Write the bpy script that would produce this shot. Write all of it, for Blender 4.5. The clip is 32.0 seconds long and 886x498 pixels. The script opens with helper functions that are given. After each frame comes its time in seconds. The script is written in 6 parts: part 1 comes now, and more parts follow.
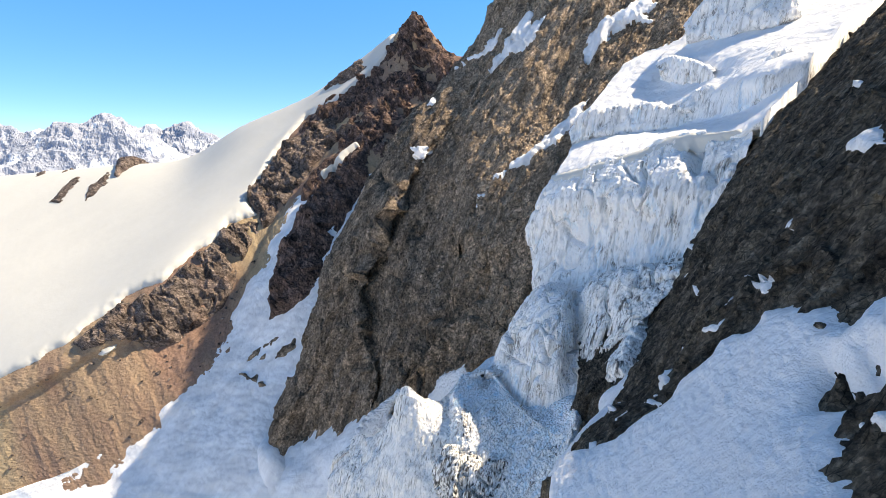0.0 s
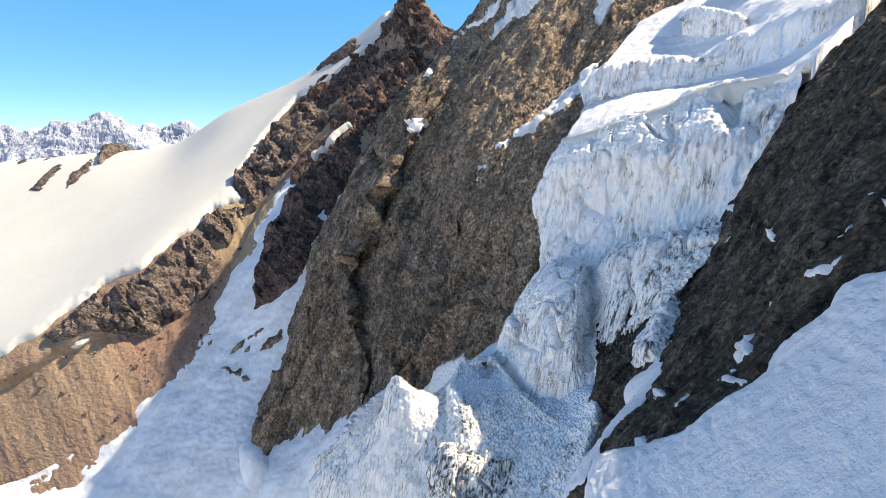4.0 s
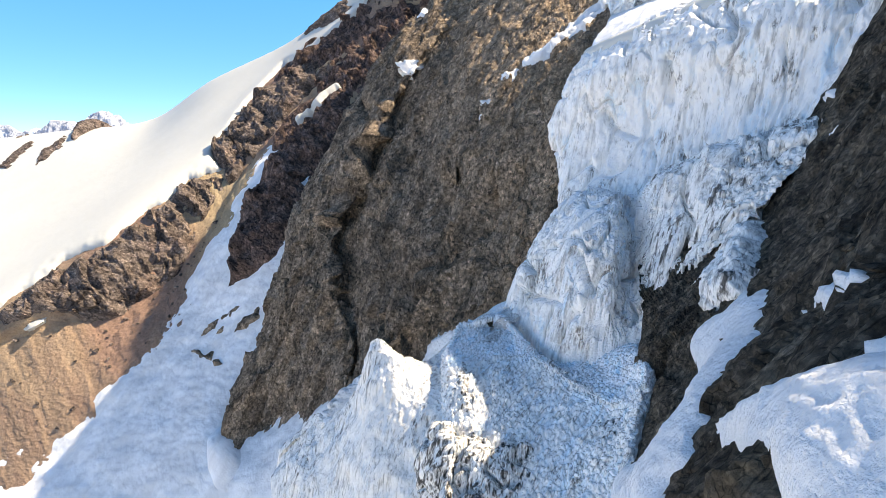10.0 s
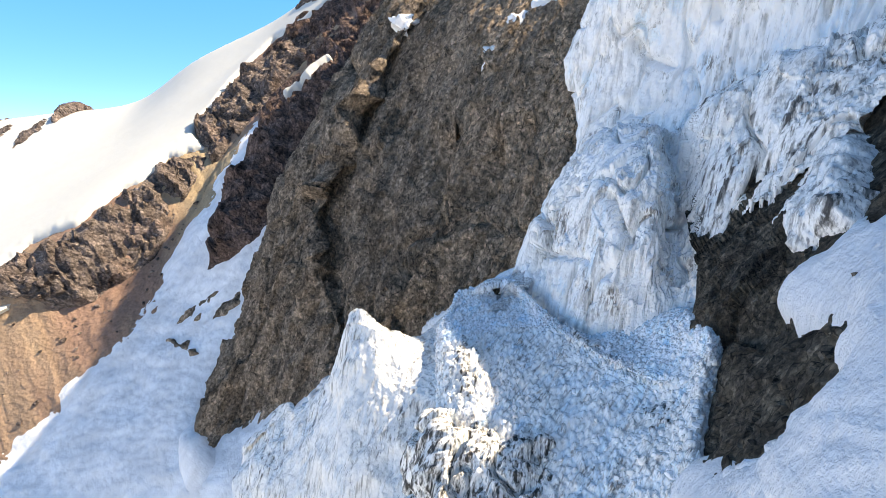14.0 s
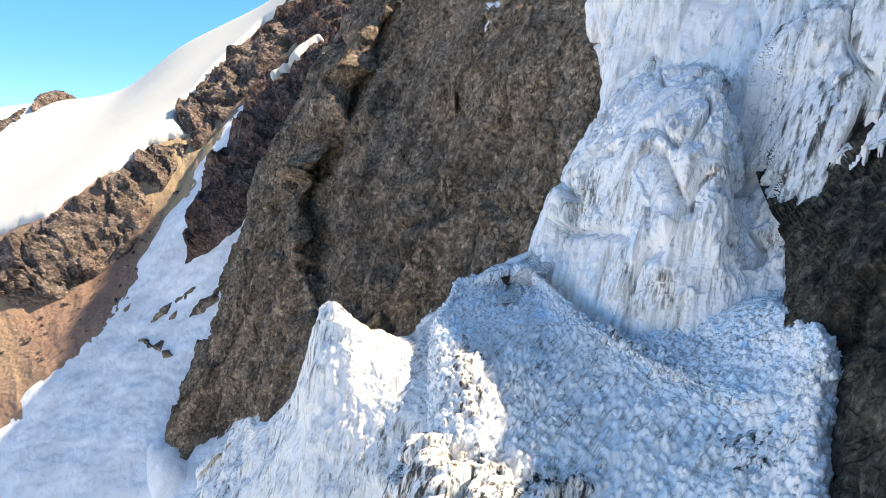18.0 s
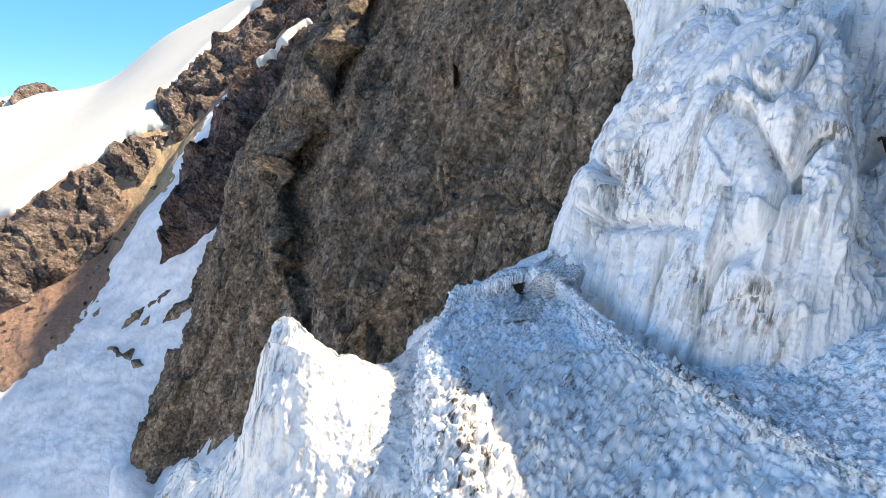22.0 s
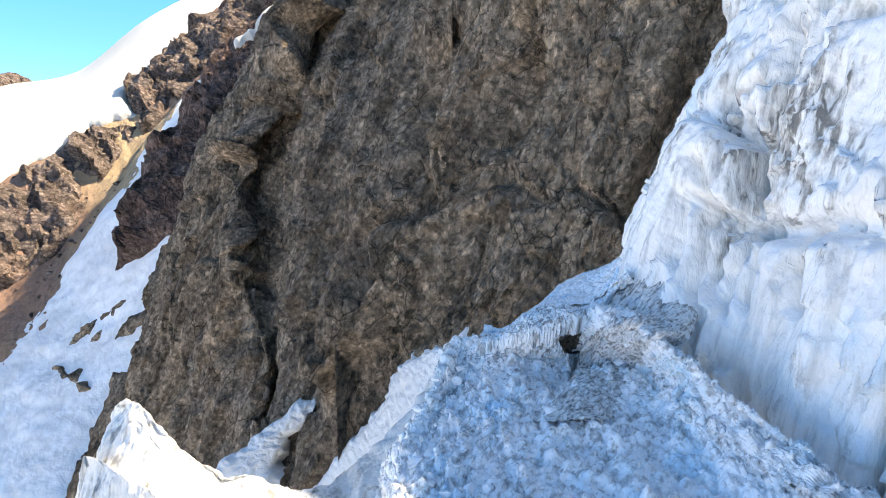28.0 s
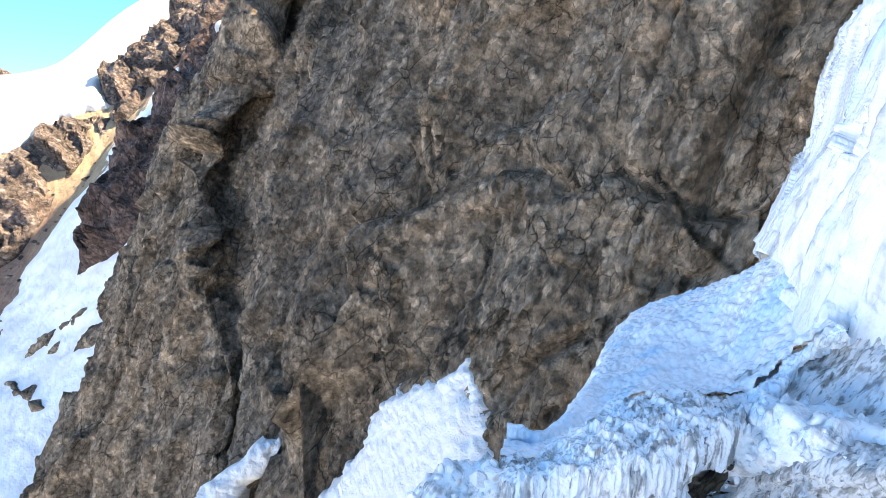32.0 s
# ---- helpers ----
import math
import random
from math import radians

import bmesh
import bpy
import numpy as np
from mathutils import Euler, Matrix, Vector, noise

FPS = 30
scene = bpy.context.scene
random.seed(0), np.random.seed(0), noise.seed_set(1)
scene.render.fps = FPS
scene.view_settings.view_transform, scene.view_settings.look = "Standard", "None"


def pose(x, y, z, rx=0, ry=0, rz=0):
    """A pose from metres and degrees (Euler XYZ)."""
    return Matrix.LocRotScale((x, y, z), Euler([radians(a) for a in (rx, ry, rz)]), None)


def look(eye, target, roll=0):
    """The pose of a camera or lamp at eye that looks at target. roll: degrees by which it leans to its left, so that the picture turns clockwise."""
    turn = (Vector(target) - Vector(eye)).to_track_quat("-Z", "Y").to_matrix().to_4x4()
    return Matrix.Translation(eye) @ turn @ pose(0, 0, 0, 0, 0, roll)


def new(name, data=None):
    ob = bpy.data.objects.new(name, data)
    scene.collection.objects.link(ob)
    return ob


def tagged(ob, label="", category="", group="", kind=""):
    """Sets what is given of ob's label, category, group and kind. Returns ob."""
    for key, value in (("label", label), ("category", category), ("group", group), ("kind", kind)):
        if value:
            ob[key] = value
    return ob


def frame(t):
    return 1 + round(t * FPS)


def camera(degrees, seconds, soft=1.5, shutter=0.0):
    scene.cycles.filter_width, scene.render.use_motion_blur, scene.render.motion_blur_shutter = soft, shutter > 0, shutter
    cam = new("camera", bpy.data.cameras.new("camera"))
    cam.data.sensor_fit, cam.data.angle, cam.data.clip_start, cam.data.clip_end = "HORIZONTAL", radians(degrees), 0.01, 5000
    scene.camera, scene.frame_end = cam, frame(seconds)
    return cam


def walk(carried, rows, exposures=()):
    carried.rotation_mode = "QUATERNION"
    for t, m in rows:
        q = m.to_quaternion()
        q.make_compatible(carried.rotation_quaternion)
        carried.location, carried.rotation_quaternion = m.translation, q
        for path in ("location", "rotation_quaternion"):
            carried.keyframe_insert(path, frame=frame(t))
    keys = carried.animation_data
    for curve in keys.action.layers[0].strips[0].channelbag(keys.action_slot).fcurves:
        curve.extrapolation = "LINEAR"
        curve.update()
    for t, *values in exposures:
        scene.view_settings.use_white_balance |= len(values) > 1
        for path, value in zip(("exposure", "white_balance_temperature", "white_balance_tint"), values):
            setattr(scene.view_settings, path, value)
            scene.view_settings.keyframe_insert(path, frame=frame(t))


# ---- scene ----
cam = camera(72.0, 32.0, 0.3)
# the flight: metres sideways, ahead and up from the first place; degrees of yaw, pitch, roll
METRES, EYE, TILT, LEAN, TURN = 100.0, 150.0, -10.0, 0.0, 0.0
ROWS = [
    (0.0, 0.0, 0.0, 0.0, 0.0, 0.0, -0.0),
    (0.5, 0.001, 0.0205, -0.0068, 0.008, -0.0, 0.01),
    (1.0, 0.002, 0.0411, -0.0135, 0.008, -0.016, 0.02),
    (1.5, 0.003, 0.0616, -0.0201, 0.008, -0.024, 0.04),
    (2.0, 0.0041, 0.0822, -0.0269, 0.008, -0.032, 0.05),
    (2.5, 0.0051, 0.1028, -0.0337, 0.008, -0.032, 0.06),
    (3.0, 0.0061, 0.1234, -0.0404, 0.016, -0.048, 0.08),
    (3.5, 0.0071, 0.1443, -0.0476, 0.016, -0.056, 0.1),
    (5.5, 0.0111, 0.2274, -0.0784, 0.048, -0.072, 0.2),
    (6.0, 0.0122, 0.2482, -0.0868, 0.064, -0.064, 0.22),
    (6.5, 0.0133, 0.2688, -0.0953, 0.072, -0.056, 0.25),
    (7.0, 0.0142, 0.2893, -0.1041, 0.08, -0.04, 0.27),
    (7.5, 0.0153, 0.3101, -0.1132, 0.095, -0.032, 0.28),
    (8.0, 0.016, 0.3305, -0.1224, 0.111, -0.016, 0.29),
    (8.5, 0.0168, 0.351, -0.1317, 0.119, -0.0, 0.3),
    (9.0, 0.0177, 0.3718, -0.141, 0.143, 0.0, 0.31),
    (9.5, 0.0184, 0.392, -0.1506, 0.159, 0.008, 0.32),
    (10.0, 0.0192, 0.4126, -0.16, 0.183, 0.008, 0.33),
    (10.5, 0.0198, 0.4331, -0.1696, 0.183, 0.024, 0.32),
    (11.0, 0.0205, 0.4536, -0.1784, 0.191, 0.032, 0.31),
    (11.5, 0.0211, 0.4742, -0.1867, 0.199, 0.032, 0.31),
    (12.0, 0.0219, 0.4948, -0.1945, 0.215, 0.04, 0.31),
    (12.5, 0.0226, 0.5153, -0.2014, 0.223, 0.032, 0.31),
    (13.0, 0.0233, 0.5359, -0.2071, 0.231, 0.032, 0.31),
    (13.5, 0.0239, 0.5565, -0.2132, 0.239, 0.04, 0.31),
    (14.0, 0.0244, 0.577, -0.2192, 0.239, 0.048, 0.3),
    (14.5, 0.0249, 0.5971, -0.2251, 0.247, 0.064, 0.29),
    (16.5, 0.0267, 0.6721, -0.2392, 0.231, 0.056, 0.29),
    (17.0, 0.0273, 0.6889, -0.2395, 0.239, 0.056, 0.27),
    (17.5, 0.0279, 0.7067, -0.2399, 0.255, 0.056, 0.27),
    (18.0, 0.0281, 0.7243, -0.2403, 0.239, 0.072, 0.24),
    (18.5, 0.0284, 0.7416, -0.2406, 0.247, 0.08, 0.23),
    (19.0, 0.0288, 0.759, -0.241, 0.239, 0.08, 0.22),
    (19.5, 0.0294, 0.7763, -0.2411, 0.247, 0.08, 0.21),
    (20.0, 0.0299, 0.7935, -0.2413, 0.247, 0.064, 0.21),
    (20.5, 0.0305, 0.8108, -0.2414, 0.247, 0.072, 0.19),
    (21.0, 0.0311, 0.828, -0.2414, 0.247, 0.072, 0.19),
    (21.5, 0.0318, 0.8451, -0.2414, 0.247, 0.064, 0.19),
    (22.0, 0.0325, 0.8622, -0.2413, 0.247, 0.064, 0.2),
    (22.5, 0.0331, 0.8791, -0.2412, 0.239, 0.048, 0.22),
    (23.0, 0.0335, 0.896, -0.2411, 0.247, 0.064, 0.2),
    (23.5, 0.0339, 0.9127, -0.241, 0.247, 0.064, 0.2),
    (24.0, 0.0344, 0.9293, -0.2409, 0.239, 0.072, 0.21),
    (24.5, 0.0349, 0.9456, -0.2407, 0.239, 0.088, 0.21),
    (25.0, 0.0353, 0.9618, -0.2403, 0.239, 0.088, 0.2),
    (25.5, 0.0356, 0.9779, -0.2389, 0.247, 0.08, 0.18),
    (27.5, 0.0368, 1.042, -0.2334, 0.278, 0.08, 0.12),
    (28.0, 0.0371, 1.0584, -0.2328, 0.278, 0.119, 0.09),
    (28.5, 0.0375, 1.0746, -0.2323, 0.271, 0.135, 0.07),
    (29.0, 0.0379, 1.0909, -0.2316, 0.278, 0.135, 0.06),
    (29.5, 0.0383, 1.1071, -0.231, 0.278, 0.135, 0.07),
    (30.0, 0.0389, 1.1233, -0.2307, 0.278, 0.151, 0.06),
    (30.5, 0.0394, 1.1395, -0.2303, 0.278, 0.151, 0.05),
    (31.0, 0.0399, 1.1556, -0.2299, 0.286, 0.143, 0.04),
    (31.5, 0.0403, 1.172, -0.2295, 0.278, 0.143, 0.04),
    (32.0, 0.0406, 1.1882, -0.2292, 0.271, 0.151, 0.05),
]
EXPOSURES = [(0.0, 1.27, 8350, 10), (13.0, 1.62, 8450, 10), (24.0, 1.73, 8550, 10), (28.0, 1.97, 8600, 10), (30.0, 2.2, 8600, 10), (32.0, 2.5, 8600, 10)]
walk(cam, [(t, pose(0, 0, EYE, TILT, LEAN, TURN) @ pose(METRES * x, METRES * y, METRES * z, 90 + pitch, roll, yaw)) for t, x, y, z, yaw, pitch, roll in ROWS], EXPOSURES)

# ---- daylight: a high sun from ahead to the east over clear sky ----
SUN_ELEVATION, SUN_AZIMUTH = 49.6, 82.0
world = bpy.data.worlds.new("sky")
scene.world = world
world.use_nodes = True
sky = world.node_tree.nodes.new("ShaderNodeTexSky")
sky.sky_type = "NISHITA"
sky.sun_disc = False
sky.sun_elevation, sky.sun_rotation = radians(SUN_ELEVATION), radians(SUN_AZIMUTH)
sky.altitude, sky.air_density, sky.dust_density, sky.ozone_density = 4500, 0.55, 0.0, 1.6
background = world.node_tree.nodes["Background"]
background.inputs["Strength"].default_value = 0.34
deep = world.node_tree.nodes.new("ShaderNodeHueSaturation")
deep.inputs["Hue"].default_value, deep.inputs["Saturation"].default_value = 0.498, 1.08
world.node_tree.links.new(sky.outputs["Color"], deep.inputs["Color"])
# thin mountain air: a clear cyan-blue band low over the horizon all round
place = world.node_tree.nodes.new("ShaderNodeTexCoord")
split = world.node_tree.nodes.new("ShaderNodeSeparateXYZ")
world.node_tree.links.new(place.outputs["Generated"], split.inputs[0])
haze = world.node_tree.nodes.new("ShaderNodeValToRGB")
for e, (at, colour) in zip((haze.color_ramp.elements[0], haze.color_ramp.elements.new(0.1), haze.color_ramp.elements.new(0.24), haze.color_ramp.elements[-1]),
                           ((0.0, (0.2, 0.235, 0.38, 1)), (0.1, (0.2, 0.34, 0.45, 1)), (0.22, (0.2, 0.47, 0.56, 1)), (0.4, (0.48, 0.505, 0.5, 1)))):
    e.position, e.color = at, colour
world.node_tree.links.new(split.outputs["Z"], haze.inputs["Fac"])
air = world.node_tree.nodes.new("ShaderNodeMix")
air.data_type, air.blend_type = "RGBA", "MULTIPLY"
air.inputs["Factor"].default_value = 1.0
world.node_tree.links.new(deep.outputs["Color"], air.inputs["A"])
world.node_tree.links.new(haze.outputs["Color"], air.inputs["B"])
world.node_tree.links.new(air.outputs["Result"], background.inputs["Color"])
sun_data = bpy.data.lights.new("sun", "SUN")
sun_data.energy, sun_data.angle, sun_data.color = 3.2, radians(0.55), (1.0, 0.95, 0.88)
sun = new("sun", sun_data)
el, az = radians(SUN_ELEVATION), radians(SUN_AZIMUTH)
sun_way = Vector((math.sin(az) * math.cos(el), math.cos(az) * math.cos(el), math.sin(el)))
sun.matrix_world = look(sun_way * 500, (0, 0, 0))


# ---- noise ----
PERM = np.random.RandomState(7).permutation(256)
PERM = np.concatenate([PERM, PERM, PERM])
GRADS = np.random.RandomState(8).normal(size=(256, 3)).astype(np.float32)
GRADS /= np.linalg.norm(GRADS, axis=1, keepdims=True)


def perlin(p):
    """Gradient noise, about -0.7 to 0.7, at the places p (..., 3)."""
    p = np.asarray(p, np.float32)
    i = np.floor(p).astype(np.int64)
    f = p - i
    w = f * f * f * (f * (f * 6 - 15) + 10)
    i &= 255
    total = 0
    for dx in (0, 1):
        for dy in (0, 1):
            for dz in (0, 1):
                h = PERM[PERM[PERM[i[..., 0] + dx] + i[..., 1] + dy] + i[..., 2] + dz]
                g = GRADS[h]
                dot = g[..., 0] * (f[..., 0] - dx) + g[..., 1] * (f[..., 1] - dy) + g[..., 2] * (f[..., 2] - dz)
                wx = w[..., 0] if dx else 1 - w[..., 0]
                wy = w[..., 1] if dy else 1 - w[..., 1]
                wz = w[..., 2] if dz else 1 - w[..., 2]
                total = total + dot * wx * wy * wz
    return total


def fbm(p, octaves=4, gain=0.5):
    p, total, a = np.asarray(p, np.float32), 0, 1.0
    for k in range(octaves):
        total = total + a * perlin(p + 17.3 * k)
        p, a = p * 2.03, a * gain
    return total


def ridged(p, octaves=4, gain=0.5):
    """Sharp crests and round hollows, about 0 to 1."""
    p, total, a, norm = np.asarray(p, np.float32), 0, 1.0, 0
    for k in range(octaves):
        total = total + a * (1 - np.minimum(np.abs(perlin(p + 31.7 * k)) * 2.2, 1.0))
        norm += a
        p, a = p * 2.07, a * gain
    return total / norm


def billow(p, octaves=3, gain=0.5):
    """Round columns with sharp valleys between them, about 0 to 1."""
    p, total, a, norm = np.asarray(p, np.float32), 0, 1.0, 0
    for k in range(octaves):
        total = total + a * np.minimum(np.abs(perlin(p + 23.1 * k)) * 2.0, 1.0)
        norm += a
        p, a = p * 2.1, a * gain
    return total / norm


def spikes(p, seed=0):
    """Pointed lumps of uneven height, one a cell, about 0 to 1."""
    rs = np.random.RandomState(90 + seed)
    spot, tall = rs.rand(256, 3).astype(np.float32), rs.uniform(0.35, 1.0, 256).astype(np.float32)
    p = np.asarray(p, np.float32)
    shape, p = p.shape[:-1], p.reshape(-1, 3)
    cell, h = np.floor(p).astype(np.int64), np.zeros(len(p), np.float32)
    for dx in (-1, 0, 1):
        for dy in (-1, 0, 1):
            for dz in (-1, 0, 1):
                c = cell + (dx, dy, dz)
                k = PERM[PERM[PERM[c[:, 0] & 255] + (c[:, 1] & 255)] + (c[:, 2] & 255)]
                r = p - c - spot[k]
                h = np.maximum(h, tall[k] * (1 - 1.15 * np.sqrt((r * r).sum(1))))
    return h.reshape(shape)


def stretched(p, way, long, size):
    """Coordinates for noise of that size, drawn out along a way."""
    way = np.array(Vector(way).normalized())
    along = (p @ way)[..., None] * way
    return ((p - along) + along / long) / size


def facets(p, seed=0):
    """Broken rock: tilted facets with sharp steps between them, about -0.5 to 0.5."""
    rs = np.random.RandomState(50 + seed)
    spot, tilt, level = rs.rand(256, 3).astype(np.float32), rs.normal(size=(256, 3)).astype(np.float32) * 0.32, rs.uniform(-0.22, 0.22, 256).astype(np.float32)
    p = np.asarray(p, np.float32)
    shape, p = p.shape[:-1], p.reshape(-1, 3)
    cell = np.floor(p).astype(np.int64)
    best, h = np.full(len(p), 1e9, np.float32), np.zeros(len(p), np.float32)
    for dx in (-1, 0, 1):
        for dy in (-1, 0, 1):
            for dz in (-1, 0, 1):
                c = cell + (dx, dy, dz)
                k = PERM[PERM[PERM[c[:, 0] & 255] + (c[:, 1] & 255)] + (c[:, 2] & 255)]
                r = p - c - spot[k]
                d = (r * r).sum(1)
                near = d < best
                best = np.where(near, d, best)
                h = np.where(near, (r * tilt[k]).sum(1) + level[k], h)
    return h.reshape(shape)


# ---- spline sheets ----
def spline(a, t):
    a = np.asarray(a, float)
    m = len(a)
    e = np.concatenate([[2 * a[0] - a[1]], a, [2 * a[-1] - a[-2]]])
    i = np.clip(t.astype(int), 0, m - 2)
    f = (t - i).reshape((-1,) + (1,) * (a.ndim - 1))
    p0, p1, p2, p3 = e[i], e[i + 1], e[i + 2], e[i + 3]
    return 0.5 * (2 * p1 + (p2 - p0) * f + (2 * p0 - 5 * p1 + 4 * p2 - p3) * f * f + (3 * p1 - p0 - 3 * p2 + p3) * f ** 3)


def sheet(lines, us, vs):
    """Places on the smooth sheet through the guide lines: us along each line, vs from line to line, both 0 to 1."""
    g = np.asarray(lines, float)
    g = spline(g, vs * (len(g) - 1)).swapaxes(0, 1)
    return spline(g, us * (len(g) - 1)).swapaxes(0, 1)


def even(lines, n, axis, first=0.0, last=1.0):
    """Parameters that space a sheet half by its guide points and half by true length."""
    t = np.linspace(first, last, 60)
    g = sheet(lines, t, np.linspace(0, 1, 20)) if axis else sheet(lines, np.linspace(0, 1, 20), t)
    step = np.linalg.norm(np.diff(g, axis=axis), axis=2).mean(1 - axis)
    along = np.concatenate([[0], np.cumsum(step / step.sum() + 0.5 / len(step))])
    return np.interp(np.linspace(0, along[-1], n), along, t)


def normals(g):
    n = np.cross(np.gradient(g, axis=1), np.gradient(g, axis=0))
    n /= np.linalg.norm(n, axis=2, keepdims=True) + 1e-9
    facing = np.array((-0.5, -0.6, 0.6))
    return n if (n @ facing).mean() > 0 else -n


def mesh_of(name, g, keep=None, smooth=False, skirt=0.0):
    """A mesh from a grid of places; keep marks the quads to build; skirt lengthens its border downwards."""
    if skirt:
        low = lambda e: e - np.array([0, 0, skirt])
        g = np.concatenate([low(g[:1]), g, low(g[-1:])], 0)
        g = np.concatenate([low(g[:, :1]), g, low(g[:, -1:])], 1)
    nv, nu = g.shape[:2]
    idx = np.arange(nv * nu).reshape(nv, nu)
    quads = np.stack([idx[:-1, :-1], idx[:-1, 1:], idx[1:, 1:], idx[1:, :-1]], -1)
    quads = quads.reshape(-1, 4) if keep is None else quads[keep]
    used, inverse = np.unique(quads, return_inverse=True)
    quads, points = inverse.reshape(-1, 4), g.reshape(-1, 3)[used]
    n = np.cross(points[quads[:, 2]] - points[quads[:, 0]], points[quads[:, 3]] - points[quads[:, 1]]).mean(0)
    if n @ np.array((0, -1, 0.5)) < 0:
        quads = quads[:, ::-1]
    me = bpy.data.meshes.new(name)
    me.vertices.add(len(points))
    me.vertices.foreach_set("co", points.astype(np.float32).ravel())
    me.loops.add(quads.size)
    me.loops.foreach_set("vertex_index", quads.astype(np.int32).ravel())
    me.polygons.add(len(quads))
    me.polygons.foreach_set("loop_start", np.arange(0, quads.size, 4, dtype=np.int32))
    me.polygons.foreach_set("use_smooth", np.full(len(quads), smooth))
    me.update(calc_edges=True)
    return me


def thing(name, label, category, group=""):
    """An empty that parents the parts of one thing."""
    return tagged(new(name), label, category, group)


def landform(name, lines, nu, nv, relief, material, label="", category="", smooth=False, skirt=60.0, kind="structure", part=(0, 1), along=(0, 1), parent=None, upright=False):
    """A broken surface over a sheet; part and along cut out a piece of it."""
    us, vs = even(lines, nu, 1, *along), even(lines, nv, 0, *part)
    g = sheet(lines, us, vs)
    way = normals(g)
    if upright:
        way = way * 0.5 + np.array([0, 0, 0.6])
    g = g + way * relief(g, np.stack(np.meshgrid(us, vs), -1))[..., None]
    me = mesh_of(name, g, None, smooth, skirt)
    me.materials.append(material)
    ob = new(name, me)
    if parent is not None:
        ob.parent = parent
        return ob
    return tagged(ob, label, category, "", kind)


def inside(at_uv, outline):
    """Distance from the border of an outline, positive inside."""
    o = np.asarray(outline, float)
    best, odd = np.full(at_uv.shape[:-1], 1e9), np.zeros(at_uv.shape[:-1], bool)
    for a, b in zip(o, np.roll(o, -1, 0)):
        ab = b - a
        t = np.clip(((at_uv - a) @ ab) / (ab @ ab + 1e-9), 0, 1)
        best = np.minimum(best, np.linalg.norm(at_uv - a - t[..., None] * ab, axis=-1))
        cross = (a[1] > at_uv[..., 1]) != (b[1] > at_uv[..., 1])
        at = a[0] + (at_uv[..., 1] - a[1]) / (ab[1] if abs(ab[1]) > 1e-9 else 1e-9) * ab[0]
        odd ^= cross & (at_uv[..., 0] < at)
    return np.where(odd, best, -best)


def near_line(at_uv, line, width):
    """1 on a line, falling to 0 beyond its width."""
    o, best = np.asarray(line, float), np.full(at_uv.shape[:-1], 1e9)
    for a, b in zip(o[:-1], o[1:]):
        ab = b - a
        t = np.clip(((at_uv - a) @ ab) / (ab @ ab + 1e-9), 0, 1)
        best = np.minimum(best, np.linalg.norm(at_uv - a - t[..., None] * ab, axis=-1))
    return np.exp(-(best / width) ** 1.3)


def pieces_of(keep, least=40):
    """The separate islands of a mask, without the smallest."""
    labels = np.where(keep, np.arange(1, keep.size + 1).reshape(keep.shape), 0)
    while True:
        grown = labels.copy()
        grown[1:] = np.maximum(grown[1:], labels[:-1])
        grown[:-1] = np.maximum(grown[:-1], labels[1:])
        grown[:, 1:] = np.maximum(grown[:, 1:], labels[:, :-1])
        grown[:, :-1] = np.maximum(grown[:, :-1], labels[:, 1:])
        grown = np.where(keep, grown, 0)
        if (grown == labels).all():
            break
        labels = grown
    names, counts = np.unique(labels[labels > 0], return_counts=True)
    return [labels == k for k, c in zip(names, counts) if c >= least]


def cover(name, lines, outline, step, material, label, category, thick=1.0, soft=3.0, ragged=1.0, grain=4.0, relief=None, sink=1.5,
          smooth=True, kind="", group="", parent=None, split=1, base=None):
    """A layer (snow, crag) that lies on a sheet inside an outline and dives under it at a ragged border."""
    o = np.asarray(outline, float)
    (u0, v0), (u1, v1) = np.maximum(o.min(0) - 0.02, 0), np.minimum(o.max(0) + 0.02, 1)
    box = sheet(lines, np.linspace(u0, u1, 12), np.linspace(v0, v1, 12))
    lu = np.linalg.norm(np.diff(box, axis=1), axis=2).sum(1).mean()
    lv = np.linalg.norm(np.diff(box, axis=0), axis=2).sum(0).mean()
    nu, nv = int(np.clip(lu / step, 12, 700)), int(np.clip(lv / step, 12, 700))
    us, vs = np.linspace(u0, u1, nu), np.linspace(v0, v1, nv)
    g = sheet(lines, us, vs)
    metric = np.array([lu / (u1 - u0), lv / (v1 - v0)])
    d = inside(np.stack(np.meshgrid(us, vs), -1) * metric, o * metric) + ragged * 2.2 * fbm(g / grain, 4, 0.55)
    h = np.where(d > 0, thick * (1 - np.exp(-np.maximum(d, 0) / soft)), sink * np.maximum(d / soft, -1.5))
    if relief is not None:
        h = h + relief(g) * np.clip(d / soft, 0, 1)
    if base is not None:
        h = h + base(g, np.stack(np.meshgrid(us, vs), -1))
    g = g + normals(g) * h[..., None]
    keep = (d > -1.2 * soft)
    keep = keep[:-1, :-1] | keep[1:, 1:] | keep[:-1, 1:] | keep[1:, :-1]
    row = np.linspace(0, split, keep.shape[0], endpoint=False)[:, None] + 0.25 * fbm(g[:-1, :-1] / 12, 3) * (split > 1)
    masks = [keep & (np.clip(row.astype(int), 0, split - 1) == k) for k in range(split)] if split > 1 else [keep]
    for piece in (p for m in masks for p in pieces_of(m)):
        me = mesh_of(name, g, piece, smooth)
        me.materials.append(material)
        ob = tagged(new(name, me), label, category, group, kind)
        ob.parent = parent


